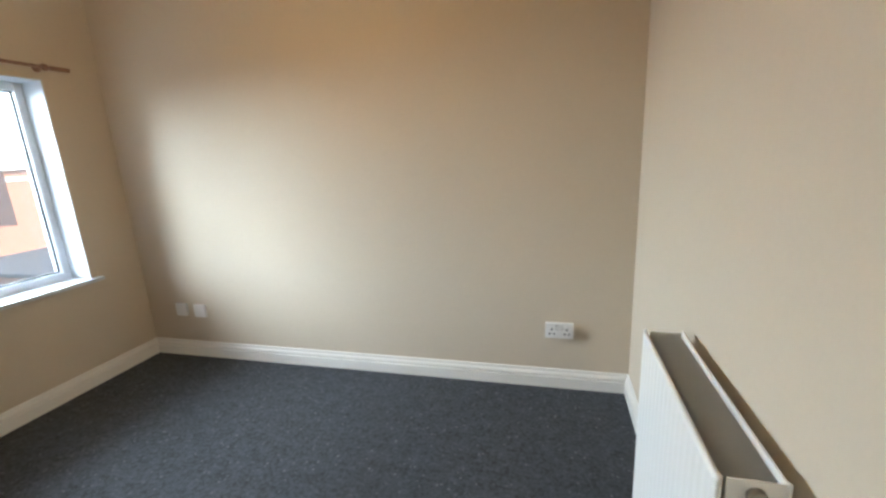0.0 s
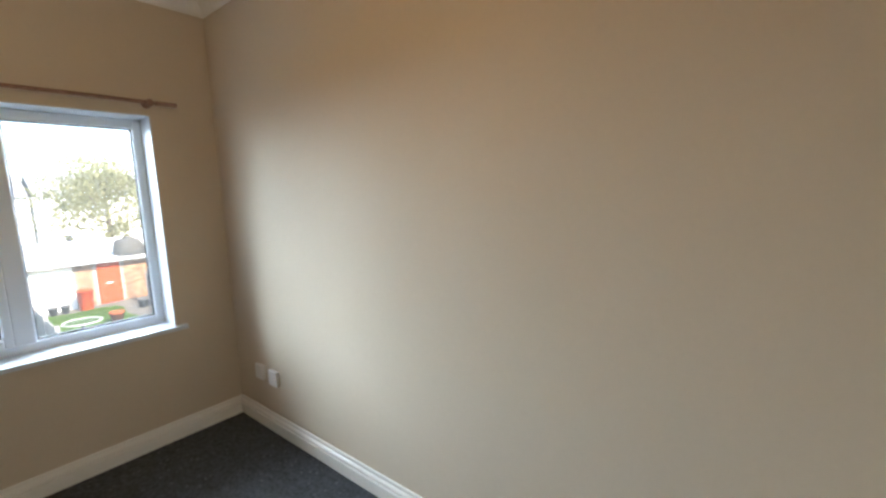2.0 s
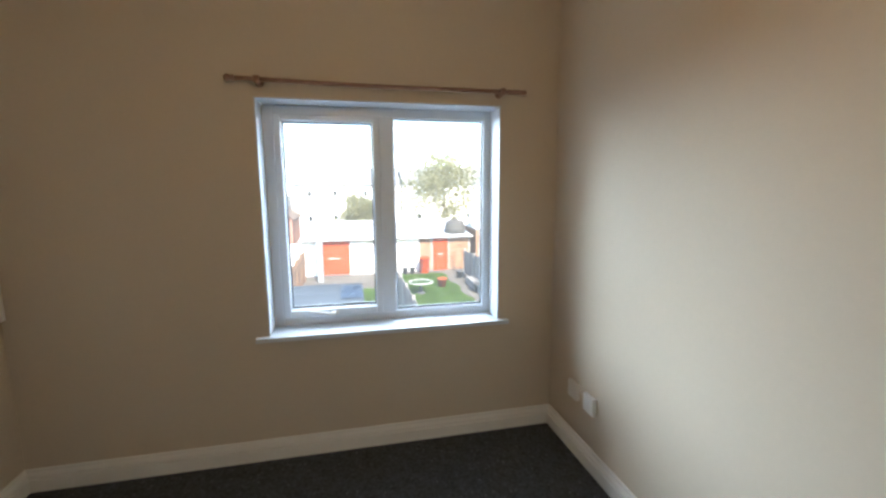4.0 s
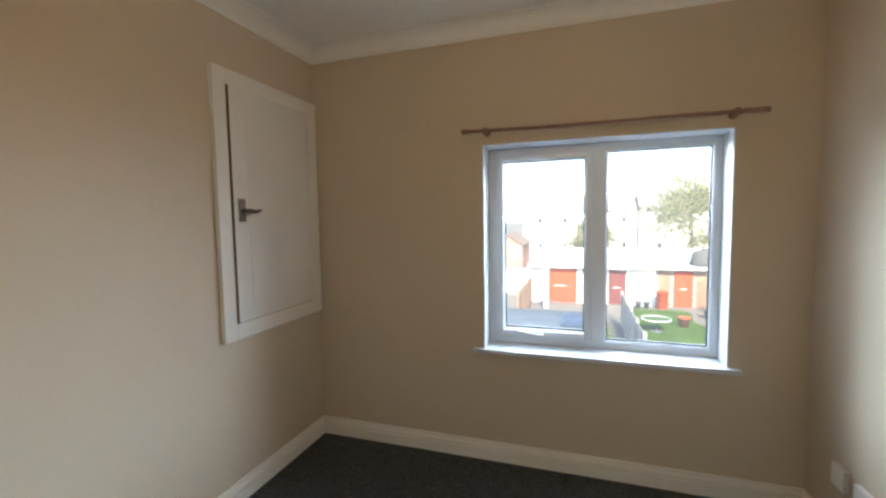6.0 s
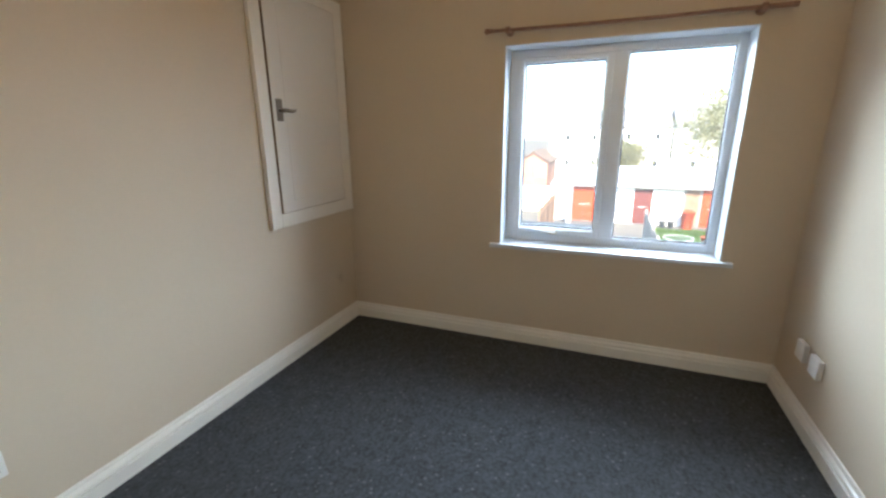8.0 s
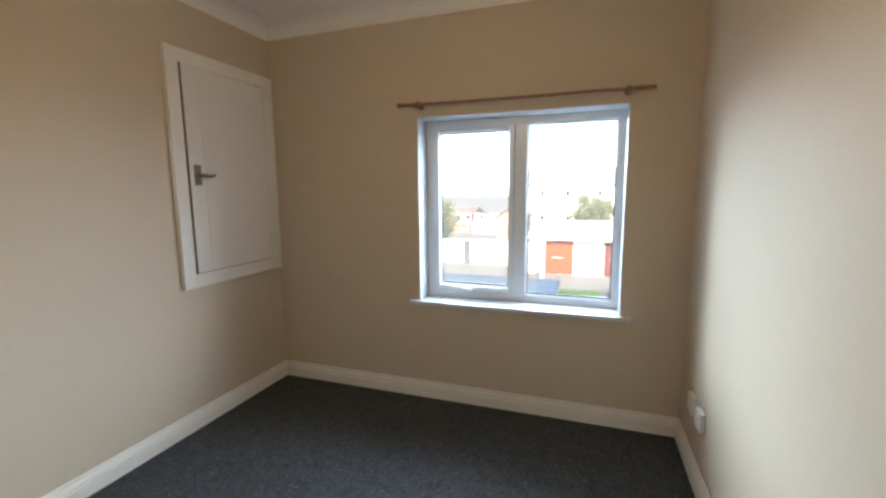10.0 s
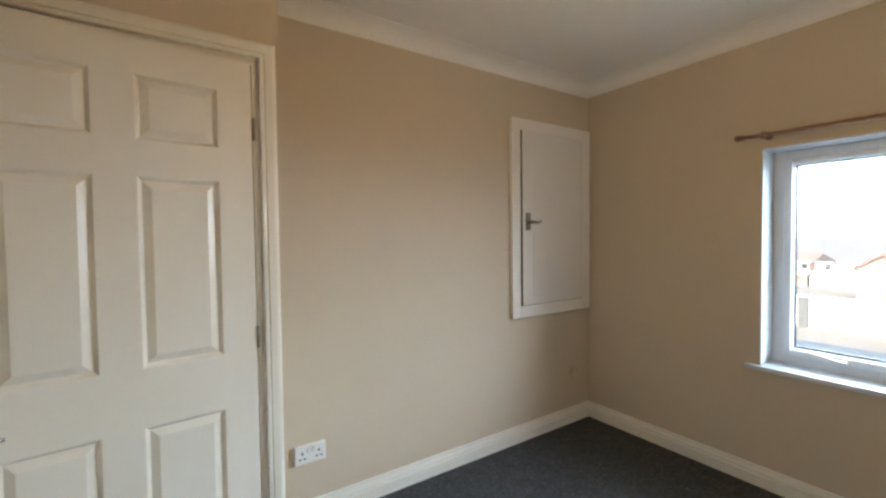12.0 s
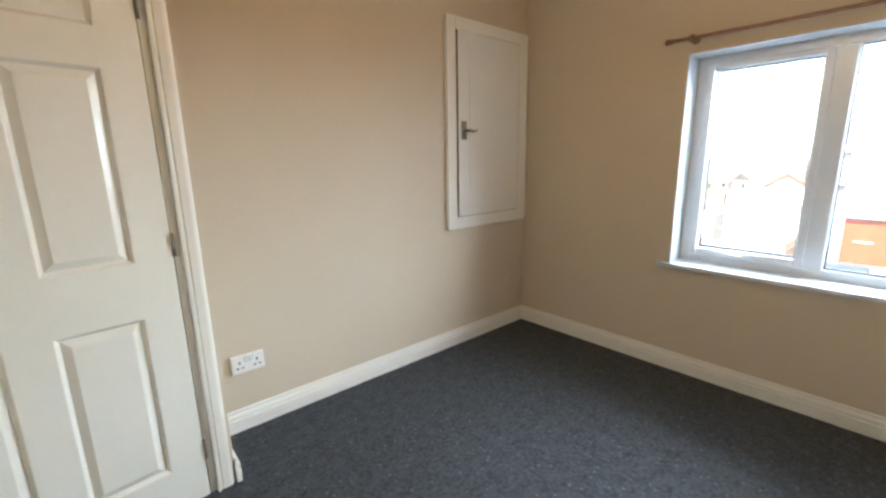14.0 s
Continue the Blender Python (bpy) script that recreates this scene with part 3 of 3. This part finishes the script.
# ---- radiator ----
def radiator():
    ob = thing("radiator", "white enamelled double-panel radiator on the beige wall", "radiator", at=(0, 0, 0))
    y0, y1, z0, z1 = 1.112, 1.696, 0.150, 0.766
    for name, x0 in (("front_panel", 3.001), ("rear_panel", 3.100)):
        bm = bmesh.new()
        ny, nz = 120, 8
        zs = [0.0, 0.03, 0.06, 0.10, 0.90, 0.94, 0.97, 1.0]
        rows = []
        for k in range(ny + 1):
            f = k / ny
            edge = min(1.0, min(f, 1 - f) / 0.05)
            wave = 0.0013 * (0.5 + 0.5 * math.cos(2 * math.pi * 17 * f)) * edge
            rows.append([bm.verts.new((x0 + 0.004 * (1 - min(1.0, min(f, 1 - f) / 0.012)) - wave * (1.0 if 0.05 < z < 0.95 else 0.0), y0 + (y1 - y0) * f, z0 + (z1 - z0) * z)) for z in zs])
        for a, b in zip(rows, rows[1:]):
            for q in range(nz - 1):
                bm.faces.new((a[q], b[q], b[q + 1], a[q + 1])).smooth = True
        bmesh.ops.recalc_face_normals(bm, faces=bm.faces)
        bmesh.ops.solidify(bm, geom=bm.faces[:], thickness=0.009 if name == "front_panel" else 0.005)
        part(name, bm, RADW, ob)
    for y in (y0 + 0.001, y1 - 0.004):
        part("side_cover", boxes((3.0115, 3.107, y, y + 0.003, z0 + 0.01, z1 - 0.003), bevel=0.0012), RADW, ob)
    bm = bmesh.new()
    n = 150
    prev = None
    for k in range(n + 1):
        yy = y0 + 0.008 + (y1 - y0 - 0.016) * k / n
        x = 3.0145 if k % 2 else 3.096
        a, b = bm.verts.new((x, yy, z0 + 0.02)), bm.verts.new((x, yy, z1 - 0.014))
        if prev:
            bm.faces.new((prev[0], a, b, prev[1]))
        prev = (a, b)
    bmesh.ops.solidify(bm, geom=bm.faces[:], thickness=0.0012)
    part("convector", bm, RADW, ob)
    for y in (1.27, 1.60):
        part("wall_bracket", boxes((3.1065, XE, y, y + 0.03, 0.30, 0.62)), RADW, ob)
    bm = bmesh.new()
    tube(bm, [(3.056, y0 + 0.002, 0.735), (3.056, y0 - 0.014, 0.735)], 0.0155, 16)
    part("bleed_plug", bm, SATIN, ob, "dull metal air bleed plug")
    bm = bmesh.new()
    tube(bm, [(3.056, y0 + 0.002, 0.20), (3.056, y0 - 0.045, 0.20)], 0.012, 14)
    tube(bm, [(3.056, y0 - 0.045, 0.20), (3.056, y0 - 0.045, 0.0)], 0.0075, 12)
    part("valve_and_pipe", bm, CHROME, ob, "chrome valve with its pipe to the floor")
    bm = bmesh.new()
    lathe(bm, [(0.013, 0), (0.021, 0.006), (0.022, 0.05), (0.018, 0.062), (0.002, 0.066)], 20, pose(3.056, y0 - 0.045, 0.205))
    part("valve_head", bm, PLASTIC, ob, "white plastic valve head")
    bm = bmesh.new()
    tube(bm, [(3.056, y1 - 0.002, 0.20), (3.056, y1 + 0.04, 0.20), (3.056, y1 + 0.045, 0.19), (3.056, y1 + 0.045, 0.0)], 0.0075, 12)
    part("return_pipe", bm, CHROME, ob, "chrome return pipe")


radiator()

# ---- pendant lamp ----
BULB_AT = (1.63, 1.468, 1.992)
lamp = thing("pendant_lamp", "bare lit warm white bulb on a white ceiling flex", "ceiling lamp", at=BULB_AT)
bm = bmesh.new()
lathe(bm, [(0.001, -0.021), (0.0050, -0.0195), (0.0098, -0.011), (0.0128, 0.0), (0.0145, 0.010), (0.0148, 0.017), (0.0130, 0.0225), (0.0105, 0.024)], 28)
part("bulb", bm, BULB, lamp, "glowing warm white bulb")
bm = bmesh.new()
lathe(bm, [(0.0102, 0.0245), (0.0120, 0.027), (0.0120, 0.066), (0.010, 0.076), (0.005, 0.086)], 20)
part("lamp_holder", bm, PLASTIC, lamp, "white plastic bulb holder")
bm = bmesh.new()
tube(bm, [(0, 0, 0.084), (0.002, 0, 0.25), (0, 0, ZC - BULB_AT[2] - 0.02)], 0.0032, 8)
part("flex", bm, CORD, lamp)
bm = bmesh.new()
lathe(bm, [(0.008, ZC - BULB_AT[2] - 0.03), (0.024, ZC - BULB_AT[2] - 0.024), (0.036, ZC - BULB_AT[2] - 0.004), (0.036, ZC - BULB_AT[2] - 0.0005)], 26)
part("ceiling_rose", bm, PLASTIC, lamp, "round white ceiling rose")

# ---- outdoors ----
structure("ground", boxes((-400, 300, -300, 300, G - 0.5, G)), CONCRETE, "pale concrete yards running to the horizon", "ground")
structure("house_wall_below", boxes((-0.30, 3.27, -0.14, 2.74, G, -0.062)), RENDER, "plain outside walls of the storey below", "house wall")


def lawn(x0, x1, y0, y1):
    bm = bmesh.new()
    nx, ny = 16, 8
    grid = [[bm.verts.new((x0 + (x1 - x0) * i / nx, y0 + (y1 - y0) * j / ny + (0.12 * math.sin(i * 1.7) if j in (0, ny) else 0), G + 0.03 + 0.02 * math.sin(i * 2.1 + j * 1.3))) for j in range(ny + 1)] for i in range(nx + 1)]
    for i in range(nx):
        for j in range(ny):
            bm.faces.new((grid[i][j], grid[i + 1][j], grid[i + 1][j + 1], grid[i][j + 1]))
    bmesh.ops.solidify(bm, geom=bm.faces[:], thickness=0.06)
    return tagged(part("lawn", bm, LAWN), "short bright green lawn in the back garden", "lawn", kind="stuff")


lawn(-21.0, -9.0, 3.55, 6.55)
lawn(-18.0, -12.5, 0.75, 2.75)


def plank_door(parent, x, y0, y1, z0, z1, material, name="door", label=""):
    ob = part(name, boxes((x - 0.02, x + 0.04, y0, y1, z0, z1), bevel=0.01), material, parent, label)
    part("handle", boxes((x + 0.04, x + 0.06, y0 + (y1 - y0) * 0.30, y0 + (y1 - y0) * 0.66, z0 + (z1 - z0) * 0.49, z0 + (z1 - z0) * 0.505)), WHITEMET, ob)
    return ob


out = thing("outbuilding_row", "long low white rendered outbuildings with a pale roof", "outbuilding", at=(-21.9, 0, G))
part("wall", boxes((-5.4, 0, -1.2, 5.35, 0, 1.95)), RENDER, out)
bm = bmesh.new()
v = [bm.verts.new(p) for p in ((0.25, -1.3, 1.95), (0.25, 8.6, 1.95), (-6, 8.6, 2.55), (-6, -1.3, 2.55), (0.25, -1.3, 2.03), (0.25, 8.6, 2.03), (-6, 8.6, 2.63), (-6, -1.3, 2.63))]
for q in ((0, 1, 2, 3), (4, 5, 6, 7), (0, 1, 5, 4), (1, 2, 6, 5), (2, 3, 7, 6), (3, 0, 4, 7)):
    bm.faces.new([v[k] for k in q])
part("roof", bm, ROOFPALE, out, "pale low-pitched sheet roof")
part("gutter", boxes((0.25, 0.33, -1.3, 8.6, 1.93, 1.99)), GUTTER, out, "dark gutter")
plank_door(out, 0.0, -0.26, 1.40, 0.02, 1.90, REDDOOR, "garage_door", "orange-red painted door")
plank_door(out, 0.0, 3.02, 3.92, 0.02, 1.86, MAROON, "plank_door", "dark red painted door")
plank_door(out, 0.0, 6.2, 7.08, 0.02, 1.92, REDDOOR, "plank_door", "orange-red painted door")
brickwork = part("brick_wall", boxes((-5.4, -0.03, 5.36, 8.5, 0, 1.94)), MORTAR, out, "orange brick wall")
brick_me = mesh(boxes((-0.05, 0.012, -0.105, 0.105, -0.032, 0.032)), "brick")
brick_me.materials.append(BRICK)
for r in range(24):
    for k in range(15):
        y = 5.48 + 0.22 * k + (0.11 if r % 2 else 0)
        if y > 8.4 or 6.08 < y < 7.2:
            continue
        b = new("brick", brick_me)
        b.parent = brickwork
        b.location = (-0.02, y, 0.045 + 0.078 * r)

post = thing("garden_post", "tall pale grey painted post standing in the yard", "post", at=(-20.1, -0.12, G))
part("shaft", boxes((-0.14, 0.14, -0.15, 0.15, 0, 3.02), bevel=0.02), POSTGREY, post)
part("cap", boxes((-0.17, 0.17, -0.18, 0.18, 3.021, 3.10), bevel=0.02), POSTGREY, post)

wall = thing("boundary_wall", "white rendered boundary wall across the back lane", "wall", at=(-24.2, 0, G))
part("wall", boxes((-0.3, 0, -8.5, -1.25, 0, 1.45)), RENDER, wall)
part("coping", boxes((-0.36, 0.06, -8.5, -1.25, 1.45, 1.53), bevel=0.015), ROOFPALE, wall)
part("pier", boxes((0.02, 0.3, -5.6, -5.2, 0, 1.5), bevel=0.02), COVER, wall, "grey pier")


def fence(name, label, x0, x1, y, top, bays, material, slant=0.0):
    """Close-boarded fence along x with posts, rails and single boards."""
    ob = thing(name, label, "fence", at=(x0, y, G))
    L = (x1 - x0) / bays
    board = mesh(boxes((-0.07, 0.07, -0.011, 0.011, 0.05, top)), "board")
    board.materials.append(material)
    post = mesh(boxes((-0.05, 0.05, -0.05, 0.05, 0, top + 0.1), bevel=0.01), "post")
    post.materials.append(material)
    for b in range(bays + 1):
        p = new("post", post)
        p.parent, p.location = ob, (b * L, slant * b * L, 0)
    for b in range(bays):
        for z in (0.35, top - 0.3):
            bm = boxes((b * L, (b + 1) * L, 0.012, 0.05, z, z + 0.07))
            o = part("rail", bm, material, ob)
            o.location = (0, slant * (b + 0.5) * L, 0)
        n = max(3, int(L / 0.17))
        for k in range(n):
            o = new("board", board)
            xx = (b + (k + 0.5) / n) * L
            o.parent, o.location = ob, (xx, slant * xx, 0.02 * math.sin(3.1 * k + b))
    return ob


fence("garden_fence", "weathered pale wooden fence between back gardens", -17.2, -7.0, 3.32, 1.45, 6, FENCEW)
fence("garden_fence", "weathered pale wooden fence beside the lawn", -20.5, -9.5, 7.75, 1.35, 6, FENCEW)
fence("garden_fence", "brown weathered boarded fence along the yard", -20.7, -15.5, -0.95, 1.60, 3, SHEDW)

ext = thing("rear_extension", "single-storey rear extension with a grey felt flat roof", "extension", at=(-0.31, 0, G))
part("wall", boxes((-4.9, 0, -3.4, 1.60, 0, 3.0)), RENDER, ext)
part("roof", boxes((-5.0, 0, -3.5, 1.66, 3.0, 3.14), bevel=0.02), FELT, ext, "grey felt flat roof")
tarp = thing("tarpaulin", "crumpled blue tarpaulin on the flat felt roof", "tarpaulin", at=(-4.62, 1.44, G + 3.14))
bm = bmesh.new()
N = 14
grid = [[bm.verts.new((-0.36 + 0.8 * i / N, -0.13 + 0.33 * j / N, 0.012 + (0.03 * math.exp(-((j - N * 0.5) ** 2) / 22) * (0.6 + 0.4 * math.sin(i * 1.3))) + 0.008 * math.sin(i * 0.9 + j * 0.7))) for j in range(N + 1)] for i in range(N + 1)]
for i in range(N):
    for j in range(N):
        bm.faces.new((grid[i][j], grid[i + 1][j], grid[i + 1][j + 1], grid[i][j + 1]))
bmesh.ops.solidify(bm, geom=bm.faces[:], thickness=0.012)
part("sheet", bm, TARP, tarp)

# garden things
binn = thing("garden_bin", "red plastic dustbin by the outbuilding", "bin", at=(-21.2, 5.55, G))
bm = bmesh.new()
lathe(bm, [(0.22, 0), (0.24, 0.05), (0.28, 0.85), (0.30, 0.86)], 20)
part("body", bm, REDPLASTIC, binn)
bm = bmesh.new()
lathe(bm, [(0.31, 0.861), (0.31, 0.90), (0.20, 0.96), (0.03, 0.98)], 20)
part("lid", bm, REDPLASTIC, binn)


def pot(at, r, h, material, label):
    ob = thing("plant_pot", label, "plant pot", at=at, group="garden pots")
    bm = bmesh.new()
    lathe(bm, [(r * 0.7, 0), (r * 0.95, h * 0.8), (r * 1.08, h * 0.82), (r * 1.08, h), (r * 0.9, h), (r * 0.85, h * 0.85)], 18)
    part("body", bm, material, ob)


pot((-21.3, 4.45, G), 0.17, 0.36, DARKPOT, "dark plastic plant pot by the wall")
pot((-21.3, 4.85, G), 0.17, 0.36, DARKPOT, "dark plastic plant pot by the wall")
pot((-17.6, 5.80, G + 0.03), 0.24, 0.42, TERRACOTTA, "terracotta plant pot on the lawn")
pot((-19.5, 7.2, G), 0.2, 0.4, DARKPOT, "dark plastic plant pot on the path")
pot((-16.2, 7.2, G), 0.22, 0.45, DARKPOT, "dark plastic plant pot on the path")
table = thing("garden_table", "round white-rimmed garden table on the lawn", "table", at=(-16.5, 4.56, G + 0.03))
bm = bmesh.new()
tube(bm, [(0.55 * math.cos(2 * math.pi * k / 40), 0.55 * math.sin(2 * math.pi * k / 40), 0.53) for k in range(41)], 0.013, 8)
part("rim", bm, WHITEMET, table, "white tubular rim")
bm = bmesh.new()
lathe(bm, [(0.53, 0.515), (0.53, 0.53)], 32)
part("top", bm, GREENTOP, table, "green table top")
bm = bmesh.new()
tube(bm, [(0, 0, 0.0), (0, 0, 0.51)], 0.05)
lathe(bm, [(0.22, 0), (0.2, 0.03), (0.05, 0.06)], 20)
part("pedestal", bm, DARKPOT, table)
bed = thing("raised_bed", "grey timber raised bed along the path", "raised bed", at=(-15.5, 7.25, G))
part("frame", boxes((-2.6, 2.4, -0.1, 0.4, 0, 0.35), bevel=0.02), FENCEW, bed)
shed = thing("garden_shed", "brown wooden garden shed beyond the fence", "shed", at=(-22.6, 9.99, G))
part("body", boxes((-1.2, 1.2, -1.3, 1.3, 0, 2.45)), SHEDW, shed)
bm = bmesh.new()
v = [bm.verts.new(p) for p in ((-1.3, -1.35, 2.45), (-1.3, 1.35, 2.45), (1.3, 1.35, 2.45), (1.3, -1.35, 2.45), (0, -1.35, 2.8), (0, 1.35, 2.8))]
for q in ((0, 1, 2, 3), (0, 1, 5, 4), (3, 2, 5, 4), (0, 3, 4), (1, 2, 5)):
    bm.faces.new([v[k] for k in q])
part("roof", bm, ROOFPALE, shed, "pale sheet shed roof")
dome = thing("covered_stack", "grey covered heap lying on the outbuilding roof", "cover", at=(-22.75, 7.75, G + 2.09))
bm = bmesh.new()
lathe(bm, [(0.02, 0.0), (0.66, 0), (0.64, 0.35), (0.57, 0.68), (0.46, 0.80), (0.16, 0.84), (0.14, 0.92), (0.03, 0.94)], 20)
part("cover", bm, COVER, dome)


# next door: brick house and its low store
nb = thing("neighbour_house", "pale red brick house end beyond the garden fence", "house", at=(-16.0, 0, G))
part("wall", boxes((-8.0, 0, 11.15, 17.0, 0, 4.75), (-4.0, 0, 10.2, 11.149, 0, 2.8)), PALEBRICK, nb)
part("roof", boxes((-8.2, 0.2, 11.0, 17.2, 4.75, 4.95), bevel=0.03), ROOFPALE, nb, "pale flat roof edge")
part("string_course", boxes((0.0, 0.05, 11.15, 17.0, 4.35, 4.5)), MORTAR, nb, "pale band under the roof")
store = thing("garden_store", "low brick garden store with a grey felt flat roof", "outbuilding", at=(-12.0, 0, G))
part("wall", boxes((-3.9, 3.8, 8.7, 14.0, 0, 1.70)), PALEBRICK, store)
part("roof", boxes((-3.99, 3.9, 8.6, 14.1, 1.70, 1.82), bevel=0.02), FELT, store, "grey felt flat roof")


# far houses
def house(at, width, label, wall_mat, eaves=5.3, rise=2.0):
    ob = thing("terraced_house", label, "house", at=at)
    part("wall", boxes((-7, 0, 0, width, 0, eaves)), wall_mat, ob)
    bm = bmesh.new()
    v = [bm.verts.new(p) for p in ((0.3, 0, eaves), (0.3, width, eaves), (-7.3, width, eaves), (-7.3, 0, eaves), (-3.5, 0, eaves + rise), (-3.5, width, eaves + rise))]
    for q in ((0, 1, 2, 3), (0, 1, 5, 4), (3, 2, 5, 4), (0, 4, 3), (1, 5, 2)):
        bm.faces.new([v[k] for k in q])
    roof = part("roof", bm, TILEROOF if wall_mat is not RENDER else SLATE, ob)
    if rise > 1.5:
        part("chimney", boxes((-3.8, -3.2, 0.2, 0.9, eaves + 1.7, eaves + 3)), wall_mat, roof)
    for z in ((1.0, 3.6) if eaves > 4 else (1.0,)):
        for y in (width * 0.28, width * 0.74):
            w = part("window", boxes((0, 0.05, y - 0.55, y + 0.55, z, z + 1.2), bevel=0.01), UPVC, ob)
            part("pane", boxes((0.05, 0.06, y - 0.42, y - 0.04, z + 0.12, z + 1.08)), CURTAIN, w, "pane with a pale net curtain")
            part("pane", boxes((0.05, 0.06, y + 0.04, y + 0.46, z + 0.50, z + 1.08)), WINDARK, w)
    return ob


for k, y in enumerate((-4.4, 1.4, 7.2, 13.0, 18.8)):
    house((-44 - (0.6 if k % 2 else 0), y, G), 5.6, "pale rendered terraced house with a tiled roof", RENDER)
house((-44, -13.0, G), 2.5, "small red brick house with a tiled roof", HOUSEBRICK, 1.9, 0.9)
house((-44, -10.7, G), 4.0, "low pale rendered outhouse with a slate roof", RENDER, 1.2, 0.6)


def gable_house(at, width, eaves, rise, label):
    """A narrow house that turns its gable and one white window to the yard."""
    ob = thing("gabled_house", label, "house", at=at)
    bm = bmesh.new()
    rings = [[bm.verts.new((x, y, z)) for y, z in ((0, 0), (width, 0), (width, eaves), (width / 2, eaves + rise), (0, eaves))] for x in (0, -6)]
    for k in range(5):
        bm.faces.new((rings[0][k], rings[0][(k + 1) % 5], rings[1][(k + 1) % 5], rings[1][k]))
    bm.faces.new(rings[0])
    bm.faces.new(rings[1][::-1])
    part("wall", bm, HOUSEBRICK, ob)
    bm = bmesh.new()
    prof = [(-0.2, eaves - 0.12), (width / 2, eaves + rise + 0.02), (width + 0.2, eaves - 0.12), (width + 0.2, eaves + 0.02), (width / 2, eaves + rise + 0.18), (-0.2, eaves + 0.02)]
    rings = [[bm.verts.new((x, y, z)) for y, z in prof] for x in (0.2, -6.2)]
    for k in range(6):
        bm.faces.new((rings[0][k], rings[0][(k + 1) % 6], rings[1][(k + 1) % 6], rings[1][k]))
    bm.faces.new(rings[0])
    bm.faces.new(rings[1][::-1])
    part("roof", bm, TILEROOF, ob)
    w = part("window", boxes((0, 0.05, width * 0.58, width * 0.92, eaves - 1.25, eaves - 0.15), bevel=0.01), UPVC, ob)
    part("pane", boxes((0.05, 0.06, width * 0.63, width * 0.87, eaves - 1.12, eaves - 0.28)), CURTAIN, w, "pane with a pale net curtain")


gable_house((-36, -5.95, G), 2.5, 2.3, 0.85, "small orange-red brick house with a tiled gable")



def tree(at, height, spread_r, count, seed):
    rnd = random.Random(seed)
    ob = thing("tree", "leafy green garden tree behind the outbuildings", "tree", at=at)
    bm = bmesh.new()
    tube(bm, [(0, 0, 0), (0.06, 0.02, height * 0.25), (-0.03, 0.05, height * 0.5), (0.05, 0, height * 0.8)], [0.22, 0.17, 0.11, 0.03], 8)
    tips = []
    for k in range(16):
        a, z = k * 2.4 + rnd.random() * 0.5, height * (0.28 + 0.5 * k / 16)
        r = spread_r * (0.55 + 0.45 * rnd.random()) * math.sin(math.pi * (0.25 + 0.6 * k / 16))
        tip = Vector((r * math.cos(a), r * math.sin(a), z + height * 0.2 * rnd.random() + 0.3))
        tube(bm, [(0, 0, z), tip * 0.5 + Vector((0, 0, z * 0.5 - 0.1)), tip], [0.07, 0.045, 0.012], 5)
        tips += [tip, tip * 0.6 + Vector((0, 0, z * 0.4))]
    tips.append(Vector((0, 0, height * 0.9)))
    part("trunk", bm, BARK, ob)
    verts, faces = [], []
    for k in range(count):
        c = rnd.choice(tips) + Vector([rnd.gauss(0, spread_r * 0.17) for _ in range(3)])
        s = rnd.uniform(0.07, 0.15)
        u = Vector([rnd.gauss(0, 1) for _ in range(3)]).normalized()
        w = u.orthogonal().normalized()
        i = len(verts)
        verts += [c - u * s, c + w * s * 0.5, c + u * s, c - w * s * 0.5]
        faces.append((i, i + 1, i + 2, i + 3))
    me = bpy.data.meshes.new("crown")
    me.from_pydata([tuple(p) for p in verts], [], faces)
    me.materials.append(LEAF)
    crown = new("crown", me)
    crown.parent = ob
    return ob


tree((-34, 9.6, G), 8.0, 3.6, 9000, 3)
tree((-34, 2.5, G), 4.3, 1.9, 6000, 5)
tree((-27, -8.3, G), 4.2, 1.5, 5000, 8)
